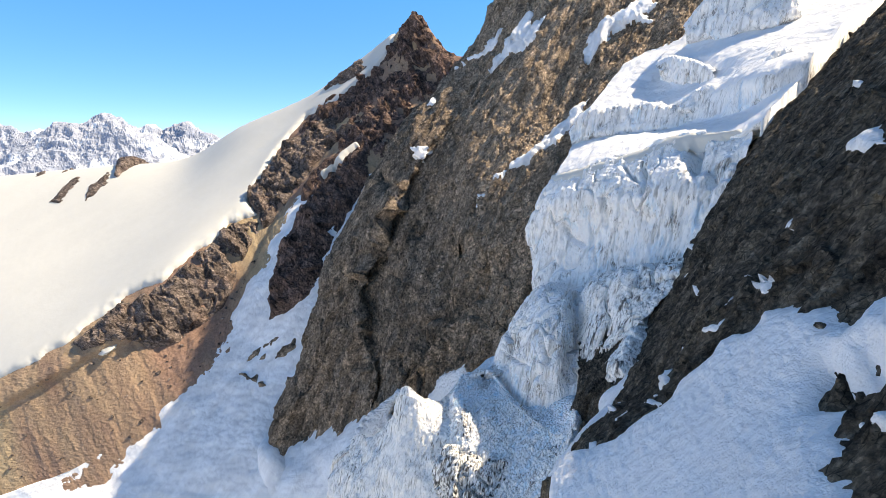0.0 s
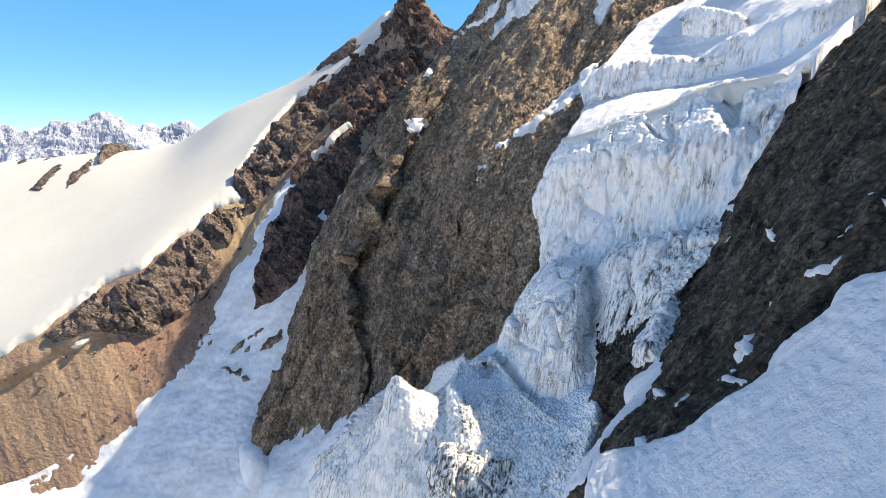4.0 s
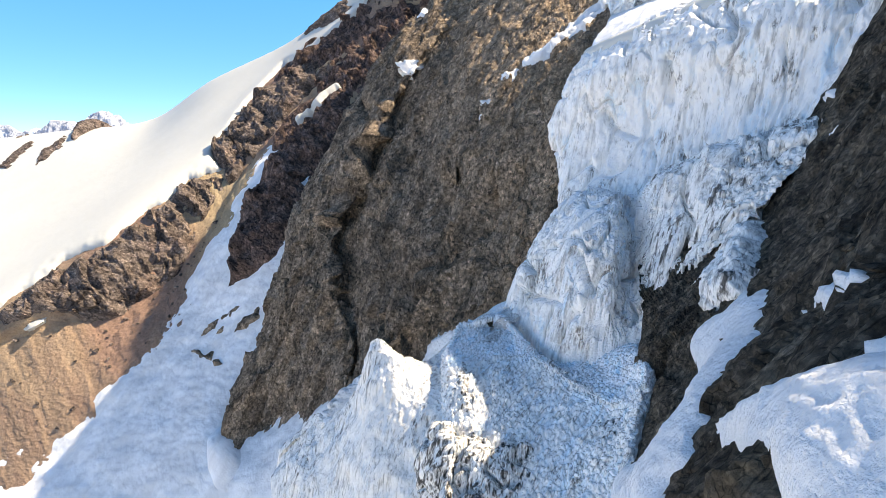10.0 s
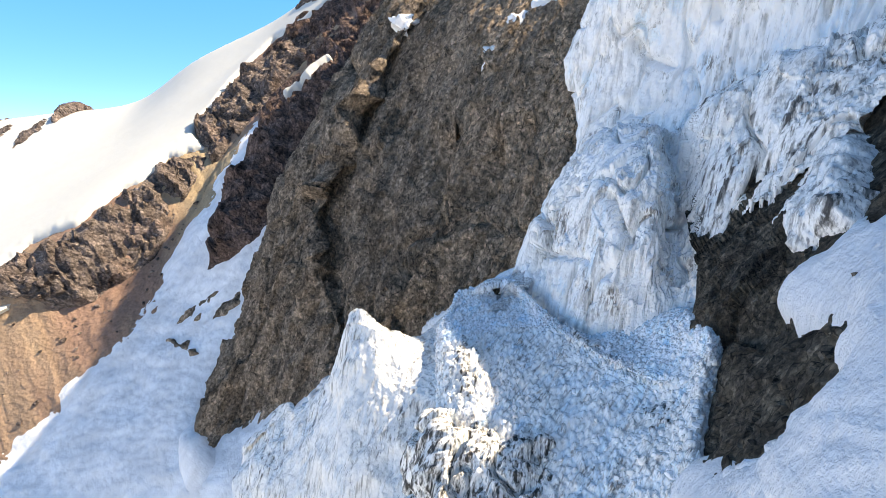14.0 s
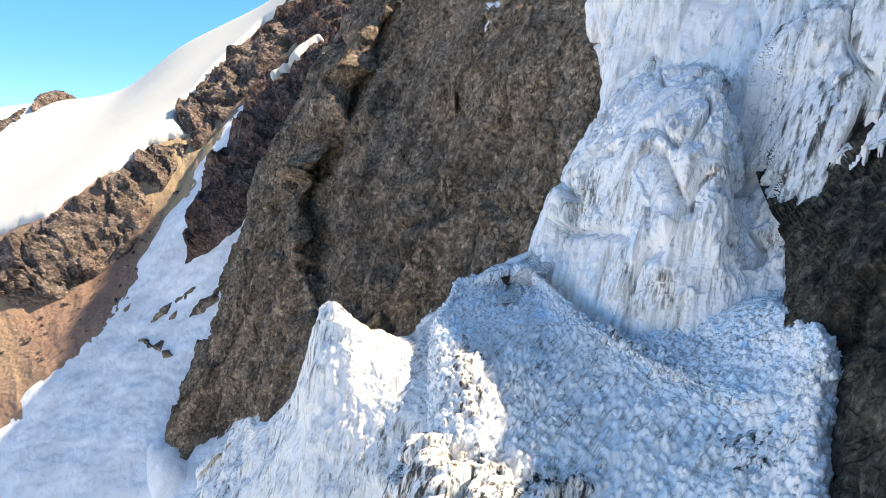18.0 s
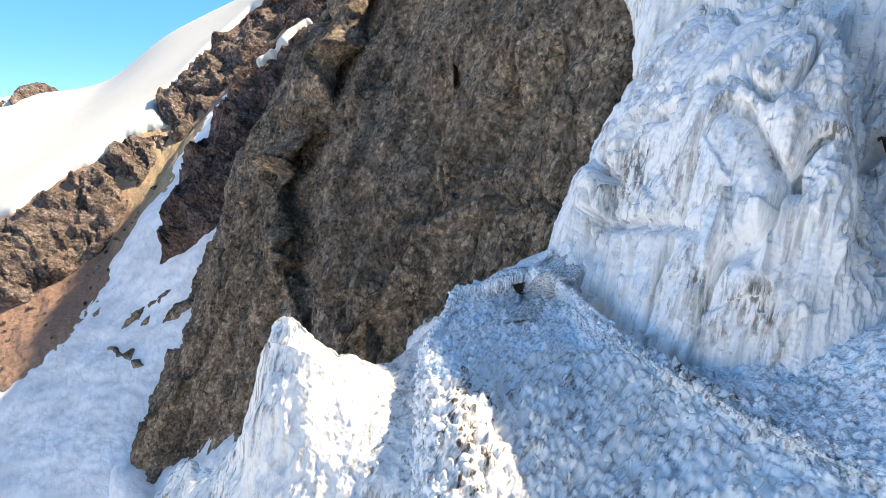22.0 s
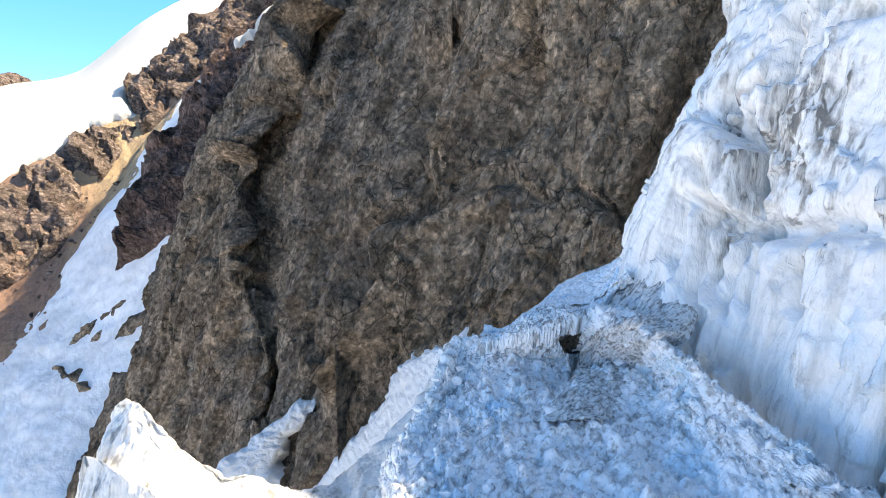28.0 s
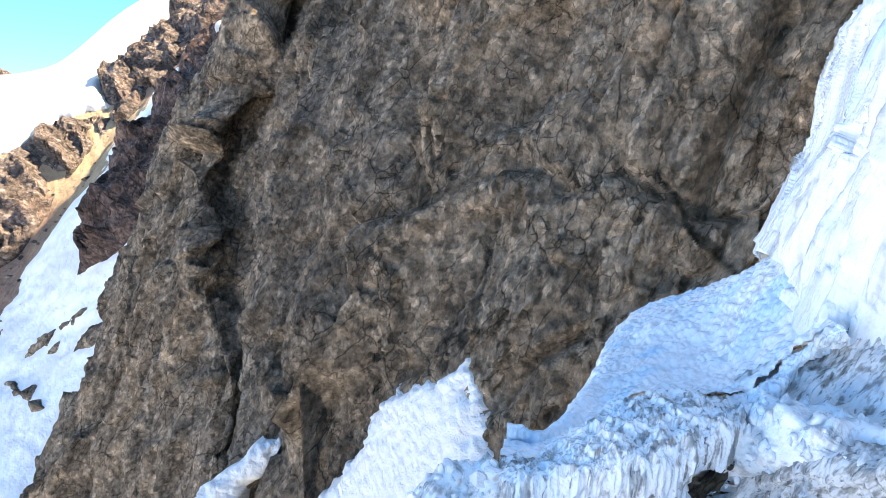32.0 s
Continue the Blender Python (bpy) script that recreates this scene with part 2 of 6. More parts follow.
# ---- materials ----
def nodes_of(name):
    mat = bpy.data.materials.new(name)
    mat.use_nodes = True
    nt = mat.node_tree
    return mat, nt.nodes, nt.links, nt.nodes["Principled BSDF"]


def noise_node(n, l, size, way=None, long=1.0, detail=6.0, rough=0.6, kind="FBM"):
    """Noise in metres, drawn out along a way where one is given."""
    co = n.new("ShaderNodeNewGeometry")
    out = co.outputs["Position"]
    m = n.new("ShaderNodeMapping")
    m.vector_type = "TEXTURE"
    if way is not None:
        m.inputs["Rotation"].default_value = Vector(way).to_track_quat("Z", "Y").to_euler()
    m.inputs["Scale"].default_value = (size, size, size * long)
    l.new(out, m.inputs["Vector"])
    t = n.new("ShaderNodeTexNoise")
    t.noise_type = kind
    t.inputs["Scale"].default_value, t.inputs["Detail"].default_value, t.inputs["Roughness"].default_value = 1.0, detail, rough
    l.new(m.outputs["Vector"], t.inputs["Vector"])
    return t.outputs["Fac"]


def ramp(n, l, fac, stops):
    r = n.new("ShaderNodeValToRGB")
    while len(r.color_ramp.elements) < len(stops):
        r.color_ramp.elements.new(0.5)
    for e, (at, col) in zip(r.color_ramp.elements, stops):
        e.position, e.color = at, (*col, 1)
    l.new(fac, r.inputs["Fac"])
    return r.outputs["Color"]


def mix(n, l, a, b, fac, how="MIX"):
    m = n.new("ShaderNodeMix")
    m.data_type, m.blend_type = "RGBA", how
    if isinstance(fac, float):
        m.inputs["Factor"].default_value = fac
    else:
        l.new(fac, m.inputs["Factor"])
    for sock, v in ((m.inputs["A"], a), (m.inputs["B"], b)):
        if isinstance(v, tuple):
            sock.default_value = (*v, 1)
        else:
            l.new(v, sock)
    return m.outputs["Result"]


def bump(n, l, bsdf, parts):
    last = None
    for height, distance in parts:
        b = n.new("ShaderNodeBump")
        b.inputs["Strength"].default_value, b.inputs["Distance"].default_value = 1.0, distance
        l.new(height, b.inputs["Height"])
        if last is not None:
            l.new(last, b.inputs["Normal"])
        last = b.outputs["Normal"]
    l.new(last, bsdf.inputs["Normal"])


def grey(v):
    return (v, v, v)


def cells_node(n, l, size, way, long, feature, warp=0.35):
    """Broken cells in metres with uneven borders."""
    geo = n.new("ShaderNodeNewGeometry")
    m = n.new("ShaderNodeMapping")
    m.vector_type = "TEXTURE"
    m.inputs["Rotation"].default_value = Vector(way).to_track_quat("Z", "Y").to_euler()
    m.inputs["Scale"].default_value = (size, size, size * long)
    l.new(geo.outputs["Position"], m.inputs["Vector"])
    w = n.new("ShaderNodeTexNoise")
    w.inputs["Scale"].default_value, w.inputs["Detail"].default_value = 1.3, 4
    l.new(m.outputs["Vector"], w.inputs["Vector"])
    add = n.new("ShaderNodeVectorMath")
    add.operation = "MULTIPLY_ADD"
    add.inputs[1].default_value = (warp * 2,) * 3
    l.new(w.outputs["Color"], add.inputs[0])
    l.new(m.outputs["Vector"], add.inputs[2])
    v = n.new("ShaderNodeTexVoronoi")
    v.feature = feature
    v.inputs["Scale"].default_value = 1.0
    l.new(add.outputs[0], v.inputs["Vector"])
    return v.outputs["Distance"] if feature == "DISTANCE_TO_EDGE" else v.outputs["Color"]


def rock_material(name, dark, mid, light, stain, way=(-0.35, 0, -1), size=1.0, crack=0.3, streaks=0.6, zone=None):
    """Broken rock: mottled colour, drainage streaks, blocks of uneven tone, short dark cracks and pale dusty patches."""
    mat, n, l, b = nodes_of(name)
    base = ramp(n, l, noise_node(n, l, 3 * size, way, 1.8, 9, 0.65), [(0.34, dark), (0.5, mid), (0.68, light)])
    patch = ramp(n, l, noise_node(n, l, 9 * size, way, 1.8, 10, 0.68), [(0.55, grey(0)), (0.66, grey(0.8))])
    col = mix(n, l, base, stain, patch)
    # tanner rock towards +x, also lightened to stand in for light there
    if zone is not None:
        geo, xyz, far = n.new("ShaderNodeNewGeometry"), n.new("ShaderNodeSeparateXYZ"), n.new("ShaderNodeMath")
        far.operation = "MULTIPLY_ADD"
        far.inputs[1].default_value = 0.02
        l.new(geo.outputs["Position"], xyz.inputs[0])
        l.new(xyz.outputs["X"], far.inputs[0])
        l.new(noise_node(n, l, 14, way, 1.5, 8, 0.7), far.inputs[2])
        col = mix(n, l, col, zone, ramp(n, l, far.outputs[0], [(0.35, grey(0)), (0.8, grey(0.8))]))
    drain = ramp(n, l, noise_node(n, l, 3.2 * size, way, 7.0, 4, 0.55), [(0.34, grey(0.45)), (0.5, grey(1.0)), (0.66, grey(1.3))])
    col = mix(n, l, col, drain, streaks, "MULTIPLY")
    for cell, low, high in ((2.8, 0.75, 1.25), (0.9, 0.7, 1.3)):
        chips = ramp(n, l, cells_node(n, l, cell * size, way, 1.3, "F1", 0.1), [(0.1, grey(low)), (0.9, grey(high))])
        col = mix(n, l, col, chips, 0.7, "MULTIPLY")
    fine = ramp(n, l, noise_node(n, l, 0.8 * size, None, 1, 8, 0.68), [(0.36, grey(0.4)), (0.5, grey(1.0)), (0.64, grey(1.6))])
    col = mix(n, l, col, fine, 0.75, "MULTIPLY")
    flakes = ramp(n, l, cells_node(n, l, 0.42 * size, way, 1.7, "F1", 0.12), [(0.25, grey(0.6)), (0.45, grey(0.95)), (0.68, grey(1.05)), (0.78, grey(1.75))])
    col = mix(n, l, col, flakes, 0.55, "MULTIPLY")
    for cell, width, spread in ((2.4, 0.03, 0.44), (0.75, 0.06, 0.5)):
        where = ramp(n, l, noise_node(n, l, 3 * cell * size, None, 1, 4, 0.6), [(spread, grey(0)), (spread + 0.1, grey(0.9))])
        seams = ramp(n, l, cells_node(n, l, cell * size, way, 1.9, "DISTANCE_TO_EDGE", 0.2), [(0.0, grey(crack * 0.7)), (width, grey(1.0))])
        col = mix(n, l, col, seams, where, "MULTIPLY")
    l.new(col, b.inputs["Base Color"])
    b.inputs["Roughness"].default_value = 0.9
    b.inputs["Specular IOR Level"].default_value = 0.1
    block = cells_node(n, l, 1.1 * size, way, 1.3, "DISTANCE_TO_EDGE", 0.15)
    crags = noise_node(n, l, 3.0 * size, way, 2.2, 7, 0.6, "RIDGED_MULTIFRACTAL")
    bump(n, l, b, [(crags, 0.5 * size), (noise_node(n, l, 1.6 * size, way, 1.6, 9, 0.7), 1.2 * size), (block, 0.45 * size), (noise_node(n, l, 0.35 * size, None, 1, 6, 0.7), 0.16 * size)])
    return mat


def scree_material(name):
    mat, n, l, b = nodes_of(name)
    fall = (0.55, -0.45, -0.7)
    base = ramp(n, l, noise_node(n, l, 45, fall, 2.5, 6, 0.55), [(0.4, (0.3, 0.19, 0.14)), (0.5, (0.37, 0.26, 0.175)), (0.6, (0.42, 0.315, 0.2))])
    streak = ramp(n, l, noise_node(n, l, 2.2, fall, 14.0, 5, 0.6), [(0.32, grey(0.7)), (0.5, grey(1.0)), (0.68, grey(1.2))])
    col = mix(n, l, base, streak, 0.5, "MULTIPLY")
    stones = ramp(n, l, noise_node(n, l, 0.8, None, 1, 6, 0.75), [(0.3, grey(0.65)), (0.5, grey(1.0)), (0.7, grey(1.25))])
    col = mix(n, l, col, stones, 0.8, "MULTIPLY")
    l.new(col, b.inputs["Base Color"])
    b.inputs["Roughness"].default_value = 0.95
    b.inputs["Specular IOR Level"].default_value = 0.2
    bump(n, l, b, [(noise_node(n, l, 2.0, fall, 10.0, 5, 0.6), 0.15), (noise_node(n, l, 0.7, None, 1, 8, 0.75), 0.35)])
    return mat


def snow_material(name, size=1.0, dirt=0.06, tint=(0.86, 0.88, 0.9), rough=0.25):
    mat, n, l, b = nodes_of(name)
    soil = ramp(n, l, noise_node(n, l, 6 * size, (-0.4, 0, -1), 4.0, 7, 0.65), [(0.42, grey(1 - dirt * 3)), (0.6, grey(1.0))])
    col = mix(n, l, tint, soil, 0.6, "MULTIPLY")
    l.new(col, b.inputs["Base Color"])
    b.inputs["Roughness"].default_value = 0.7
    b.inputs["Specular IOR Level"].default_value = 0.3
    bump(n, l, b, [(noise_node(n, l, 1.6 * size, (0.6, -0.3, -0.6), 2.0, 5, 0.55), rough), (noise_node(n, l, 0.35 * size, None, 1, 4, 0.6), rough * 0.35)])
    return mat


def snow_ice_material(name, dirt=0.7, size=1.0, way=(-0.12, 0.0, -1), blue=(0.5, 0.68, 0.82), flat=0.62, dark=0.12, long=8.0, soiled=0.62, grime=0.0, pale=(0.92, 0.93, 0.92), white=(0.97, 0.95, 0.915), net=0.4, drip=0.85):
    """Glacier: white snow where it lies flat, streaked blue-white ice where it breaks off steeply."""
    mat, n, l, b = nodes_of(name)
    base = ramp(n, l, noise_node(n, l, 4 * size, way, 2.2, 7, 0.62), [(0.3, blue), (0.42, pale), (0.52, white)])
    streak = ramp(n, l, noise_node(n, l, 0.9 * size, way, long, 5, 0.6), [(0.34 + grime, (dark, dark * 0.95, dark * 0.92)), (0.41 + grime, (0.55, 0.54, 0.52)), (0.48 + grime, grey(1.0))])
    zone = ramp(n, l, noise_node(n, l, 10 * size, way, 1.6, 5, 0.6), [(soiled - 0.26, grey(0.1)), (soiled, grey(1.0))])
    amount = n.new("ShaderNodeMath")
    amount.operation = "MULTIPLY"
    amount.inputs[1].default_value = dirt
    l.new(zone, amount.inputs[0])
    ice = mix(n, l, base, streak, amount.outputs[0], "MULTIPLY")
    seams = ramp(n, l, cells_node(n, l, 2.6 * size, way, 7.0, "DISTANCE_TO_EDGE", 1.2), [(0.0, (0.22, 0.26, 0.3)), (0.016, grey(1.0))])
    ice = mix(n, l, ice, seams, net, "MULTIPLY")
    thin = ramp(n, l, noise_node(n, l, 0.4 * size, way, 1.3 * long, 3, 0.55), [(0.3 + grime, grey(0.25)), (0.38 + grime, grey(0.85)), (0.44 + grime, grey(1.0))])
    ice = mix(n, l, ice, thin, amount.outputs[0], "MULTIPLY")
    drips = ramp(n, l, noise_node(n, l, 0.28 * size, way, 7.0, 3, 0.55), [(0.44, (0.16, 0.14, 0.12)), (0.5, (0.62, 0.58, 0.53)), (0.56, grey(1.0))])
    where = ramp(n, l, noise_node(n, l, 3.2 * size, way, 1.6, 8, 0.68), [(0.54, grey(0)), (0.64, grey(drip))])
    ice = mix(n, l, ice, drips, where, "MULTIPLY")
    geo = n.new("ShaderNodeNewGeometry")
    xyz = n.new("ShaderNodeSeparateXYZ")
    l.new(geo.outputs["Normal"], xyz.inputs[0])
    lift = n.new("ShaderNodeMath")
    lift.operation = "MULTIPLY_ADD"
    lift.inputs[1].default_value = 0.5
    l.new(noise_node(n, l, 2.5 * size, None, 1, 6, 0.65), lift.inputs[0])
    l.new(xyz.outputs["Z"], lift.inputs[2])
    lies = ramp(n, l, lift.outputs[0], [(flat + 0.2, grey(0)), (flat + 0.34, grey(1))])
    col = mix(n, l, ice, (0.9, 0.91, 0.92), lies)
    l.new(col, b.inputs["Base Color"])
    b.inputs["Roughness"].default_value = 0.55
    b.inputs["Specular IOR Level"].default_value = 0.35
    bump(n, l, b, [(noise_node(n, l, 1.2 * size, way, 4.0, 5, 0.55), 0.35 * size), (noise_node(n, l, 0.3 * size, way, 2.0, 5, 0.6), 0.07 * size)])
    return mat


def far_material(name):
    mat, n, l, b = nodes_of(name)
    # distance haze is painted in: the rock's base colour is pale and blue
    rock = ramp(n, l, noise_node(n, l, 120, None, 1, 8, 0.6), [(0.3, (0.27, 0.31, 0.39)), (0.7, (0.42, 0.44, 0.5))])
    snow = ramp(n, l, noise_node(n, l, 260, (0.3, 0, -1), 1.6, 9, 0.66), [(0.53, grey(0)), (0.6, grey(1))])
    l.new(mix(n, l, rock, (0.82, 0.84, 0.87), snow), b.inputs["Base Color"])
    b.inputs["Roughness"].default_value = 0.9
    return mat


WALL_ROCK = rock_material("dark_volcanic_rock", (0.16, 0.124, 0.094), (0.25, 0.194, 0.147), (0.37, 0.284, 0.208), (0.42, 0.308, 0.215), (-0.45, -0.3, -0.85), zone=(0.42, 0.318, 0.23))
RED_ROCK = rock_material("red_brown_rock", (0.077, 0.054, 0.047), (0.153, 0.104, 0.088), (0.234, 0.162, 0.135), (0.198, 0.126, 0.104), (0.5, -0.3, -0.8), 1.3)
BAND_ROCK = rock_material("grey_brown_banded_rock", (0.1, 0.08, 0.071), (0.18, 0.142, 0.124), (0.265, 0.213, 0.182), (0.22, 0.158, 0.132), (0.8, 0.1, -0.25), 1.2)
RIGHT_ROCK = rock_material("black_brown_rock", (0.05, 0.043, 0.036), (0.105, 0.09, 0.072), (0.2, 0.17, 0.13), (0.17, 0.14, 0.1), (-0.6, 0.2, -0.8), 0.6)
HAZED_FAR_ROCK = far_material("far_snowy_rock_painted_haze")
SCREE = scree_material("tan_scree")
SNOW = snow_material("old_snow", 1.0, 0.09, (0.93, 0.94, 0.95), 0.3)
FIELD_SNOW = snow_material("smooth_snowfield", 3.0, 0.02, (0.66, 0.655, 0.61), 0.1)
NEAR_SNOW = snow_material("wind_rippled_snow", 0.45, 0.02, (0.92, 0.93, 0.94), 0.3)
ICE = snow_ice_material("streaked_glacier_ice", 0.6, 1.0, (-0.12, 0, -1), (0.66, 0.82, 0.92), 0.62, 0.22, 9.0, 0.58, 0.0, net=0.0)
MOUND_ICE = snow_ice_material("soiled_ice", 0.95, 0.16, (-0.6, 0, -0.7), (0.5, 0.6, 0.68), 1.3, 0.3, 3.0, 0.42, 0.02, (0.64, 0.66, 0.67), (0.74, 0.74, 0.73), net=0.0, drip=0.5)
BLOCK_ICE = snow_material("clean_ice_block", 0.3, 0.02, (0.92, 0.95, 0.98), 0.06)
DIRTY_ICE = snow_ice_material("dirty_glacier_ice", 1.0, 0.8, (-0.12, 0, -1), (0.6, 0.68, 0.74), 0.85, 0.08, 5.0, 0.54, 0.02, net=0.0, drip=0.35)
UPPER_ICE = snow_ice_material("stepped_glacier_snow", 0.7, 1.3, (-0.12, 0, -1), (0.5, 0.68, 0.82), 0.42)
# apron and ledge: the blue of their shade is put into the base colour
SHADE_BLUE_ICE = snow_ice_material("shade_blue_rubble_ice", 0.65, 0.35, (-0.5, -0.3, -0.7), (0.52, 0.77, 0.93), 0.9, 0.16, 1.0, 0.56, 0.015, pale=(0.78, 0.9, 0.96), white=(0.94, 0.96, 0.98), net=0.0, drip=0.4)
SHADE_LEDGE_SNOW = snow_ice_material("shade_blue_ledge_snow", 0.3, 0.3, (-0.5, -0.3, -0.7), (0.5, 0.76, 0.93), 0.95, 0.2, 1.0, 0.6, pale=(0.78, 0.9, 0.97), white=(0.93, 0.95, 0.97), net=0.0, drip=0.3)
DROP_ICE = snow_ice_material("streaked_drop_ice", 1.0, 0.22, (-0.1, 0, -1), (0.5, 0.7, 0.84), 1.3, 0.35, 12.0, 0.5, 0.01, (0.78, 0.87, 0.92), (0.9, 0.92, 0.93), net=0.0, drip=0.6)
FALL_ICE = snow_ice_material("pale_rubble_ice", 0.7, 0.45, (-0.6, -0.3, -0.8), (0.7, 0.86, 0.94), 0.95, 0.12, 5.0, 0.58, pale=(0.88, 0.93, 0.95), net=0.2)
FIN_ICE = snow_ice_material("dirty_fluted_ice", 1.0, 0.6, (-0.08, 0, -1), (0.6, 0.68, 0.74), 1.0, 0.1, 9.0, 0.6, 0.0, (0.86, 0.865, 0.85), (0.9, 0.885, 0.85), net=0.1, drip=0.3)
BLACK_ICE = snow_ice_material("grit_blackened_ice", 1.0, 0.5, (-0.2, 0, -1), (0.5, 0.56, 0.6), 1.3, 0.05, 5.0, 0.36, 0.045, net=0.0)

# ---- guide lines of the landforms, in metres ----
MASSIF_0 = [(-560.8, 461.9, 55.7), (-467.1, 405.0, 94.4), (-344.8, 301.4, 49.8), (-252.5, 233.0, 24.0), (-232.5, 219.7, 12.0), (-209.2, 206.7, 1.5), (-187.7, 191.9, -10.1), (-167.3, 176.2, -26.9)]
MASSIF_1 = [(-429.8, 465.7, 77.2), (-364.9, 408.6, 114.9), (-283.6, 304.9, 69.9), (-215.3, 227.7, 39.0), (-201.8, 218.1, 29.7), (-185.3, 206.8, 20.1), (-166.8, 197.2, 10.6), (-150.7, 183.6, -3.2)]
MASSIF_2 = [(-342.4, 469.5, 98.7), (-296.8, 410.3, 124.9), (-228.3, 307.5, 84.3), (-174.6, 227.8, 57.6), (-164.7, 221.5, 49.1), (-156.0, 213.0, 37.1), (-145.5, 204.7, 26.0), (-133.5, 193.3, 15.6)]
MASSIF_3 = [(-246.6, 456.1, 112.9), (-214.5, 392.5, 132.5), (-178.8, 310.0, 98.6), (-144.0, 235.5, 74.1), (-129.0, 229.6, 67.9), (-125.8, 218.9, 52.5), (-116.4, 208.3, 37.4), (-110.1, 200.3, 28.6)]
MASSIF_4 = [(-166.7, 426.7, 127.1), (-158.6, 380.8, 138.2), (-135.9, 307.8, 113.5), (-116.3, 249.9, 92.7), (-104.4, 238.5, 73.1), (-104.5, 229.0, 64.6), (-99.3, 217.6, 54.3), (-90.4, 209.7, 45.6)]
MASSIF_5 = [(-126.4, 412.8, 139.1), (-116.3, 364.3, 157.7), (-106.1, 321.3, 135.7), (-96.2, 279.5, 115.5), (-86.6, 258.3, 94.8), (-85.9, 247.0, 85.1), (-82.2, 230.6, 73.4), (-72.5, 222.7, 64.7)]
MASSIF_6 = [(-67.0, 400.8, 161.0), (-68.5, 355.7, 177.0), (-76.9, 333.4, 159.2), (-85.0, 303.9, 136.4), (-74.4, 282.2, 121.8), (-76.1, 267.5, 110.7), (-74.8, 247.3, 95.9), (-61.8, 235.9, 85.7)]
MASSIF_7 = [(-29.4, 389.0, 184.7), (-29.0, 347.6, 203.4), (-35.9, 337.3, 190.3), (-43.8, 326.9, 176.3), (-59.2, 302.7, 147.5), (-62.3, 289.4, 135.8), (-64.3, 273.2, 125.2), (-54.8, 261.7, 114.0)]
MASSIF_8 = [(-9.3, 358.8, 194.4), (-13.3, 326.9, 212.7), (-18.4, 322.8, 198.2), (-23.7, 315.4, 183.6), (-36.9, 303.9, 163.7), (-44.2, 295.6, 152.8), (-50.3, 282.2, 140.0), (-43.6, 270.9, 130.5)]
MASSIF_9 = [(11.0, 339.8, 177.3), (4.4, 307.2, 191.4), (-2.4, 299.8, 176.7), (-7.7, 293.1, 165.8), (-19.2, 284.9, 155.3), (-26.3, 276.9, 146.4), (-31.9, 269.1, 138.0), (-29.1, 264.6, 130.9)]
MASSIF_10 = [(41.6, 340.3, 180.3), (30.9, 299.4, 192.2), (25.4, 295.0, 176.3), (19.9, 289.5, 163.1), (11.8, 281.2, 152.7), (4.0, 273.1, 142.8), (-1.0, 264.6, 130.9), (-1.0, 259.4, 119.2)]
MASSIF = [MASSIF_0, MASSIF_1, MASSIF_2, MASSIF_3, MASSIF_4, MASSIF_5, MASSIF_6, MASSIF_7, MASSIF_8, MASSIF_9, MASSIF_10]
GLACIER_0 = [(-192.5, 162.3, -33.5), (-137.0, 160.2, -27.1), (-91.0, 156.5, -21.0), (-57.1, 152.8, -15.0), (-32.4, 146.2, -6.9), (-3.6, 136.9, 3.9)]
GLACIER_1 = [(-199.1, 196.8, 8.6), (-142.3, 191.5, 14.7), (-101.1, 184.1, 17.8), (-66.2, 177.0, 22.9), (-38.2, 165.7, 31.0), (-10.0, 151.5, 41.2)]
GLACIER_2 = [(-163.9, 200.9, 22.7), (-126.5, 204.5, 29.4), (-94.5, 198.8, 38.2), (-70.0, 191.5, 41.9), (-42.8, 178.0, 46.4), (-13.1, 156.1, 67.3)]
GLACIER_3 = [(-121.2, 211.2, 35.8), (-101.4, 217.4, 53.2), (-84.1, 211.2, 53.8), (-66.1, 203.2, 54.2), (-48.0, 198.5, 54.3), (-16.3, 176.3, 73.3)]
GLACIER_4 = [(-99.8, 224.5, 57.1), (-84.4, 230.4, 72.3), (-71.4, 223.8, 71.1), (-59.5, 215.5, 69.6), (-46.0, 210.7, 69.3), (-28.5, 202.9, 70.2)]
GLACIER_5 = [(-90.0, 243.8, 76.3), (-77.1, 247.1, 94.8), (-64.1, 237.5, 94.6), (-50.8, 227.5, 92.5), (-39.1, 222.6, 91.5), (-25.6, 216.1, 91.1)]
GLACIER_6 = [(-78.6, 266.2, 103.3), (-66.9, 272.8, 122.7), (-54.8, 262.9, 121.3), (-42.2, 252.7, 117.7), (-30.8, 246.1, 116.2), (-21.1, 239.5, 114.8)]
GLACIER_7 = [(-64.7, 286.7, 129.3), (-52.1, 285.1, 138.6), (-41.8, 277.0, 137.6), (-33.2, 268.6, 135.6), (-22.7, 261.9, 133.5), (-15.1, 255.2, 131.6)]
GLACIER_8 = [(-49.8, 295.8, 144.9), (-39.9, 293.5, 149.7), (-33.8, 286.6, 147.1), (-27.9, 279.9, 145.1), (-21.0, 273.1, 142.8), (-13.2, 266.3, 140.5)]
GLACIER = [GLACIER_0, GLACIER_1, GLACIER_2, GLACIER_3, GLACIER_4, GLACIER_5, GLACIER_6, GLACIER_7, GLACIER_8]
WALL_0 = [(56.4, 316.3, 243.2), (31.1, 295.4, 188.3), (-3.1, 282.3, 150.2), (-17.5, 272.7, 122.7), (-33.9, 262.7, 92.6), (-46.2, 250.6, 51.4), (-58.7, 239.4, 23.2), (-57.5, 232.0, 0.4), (-53.8, 219.5, -34.5)]
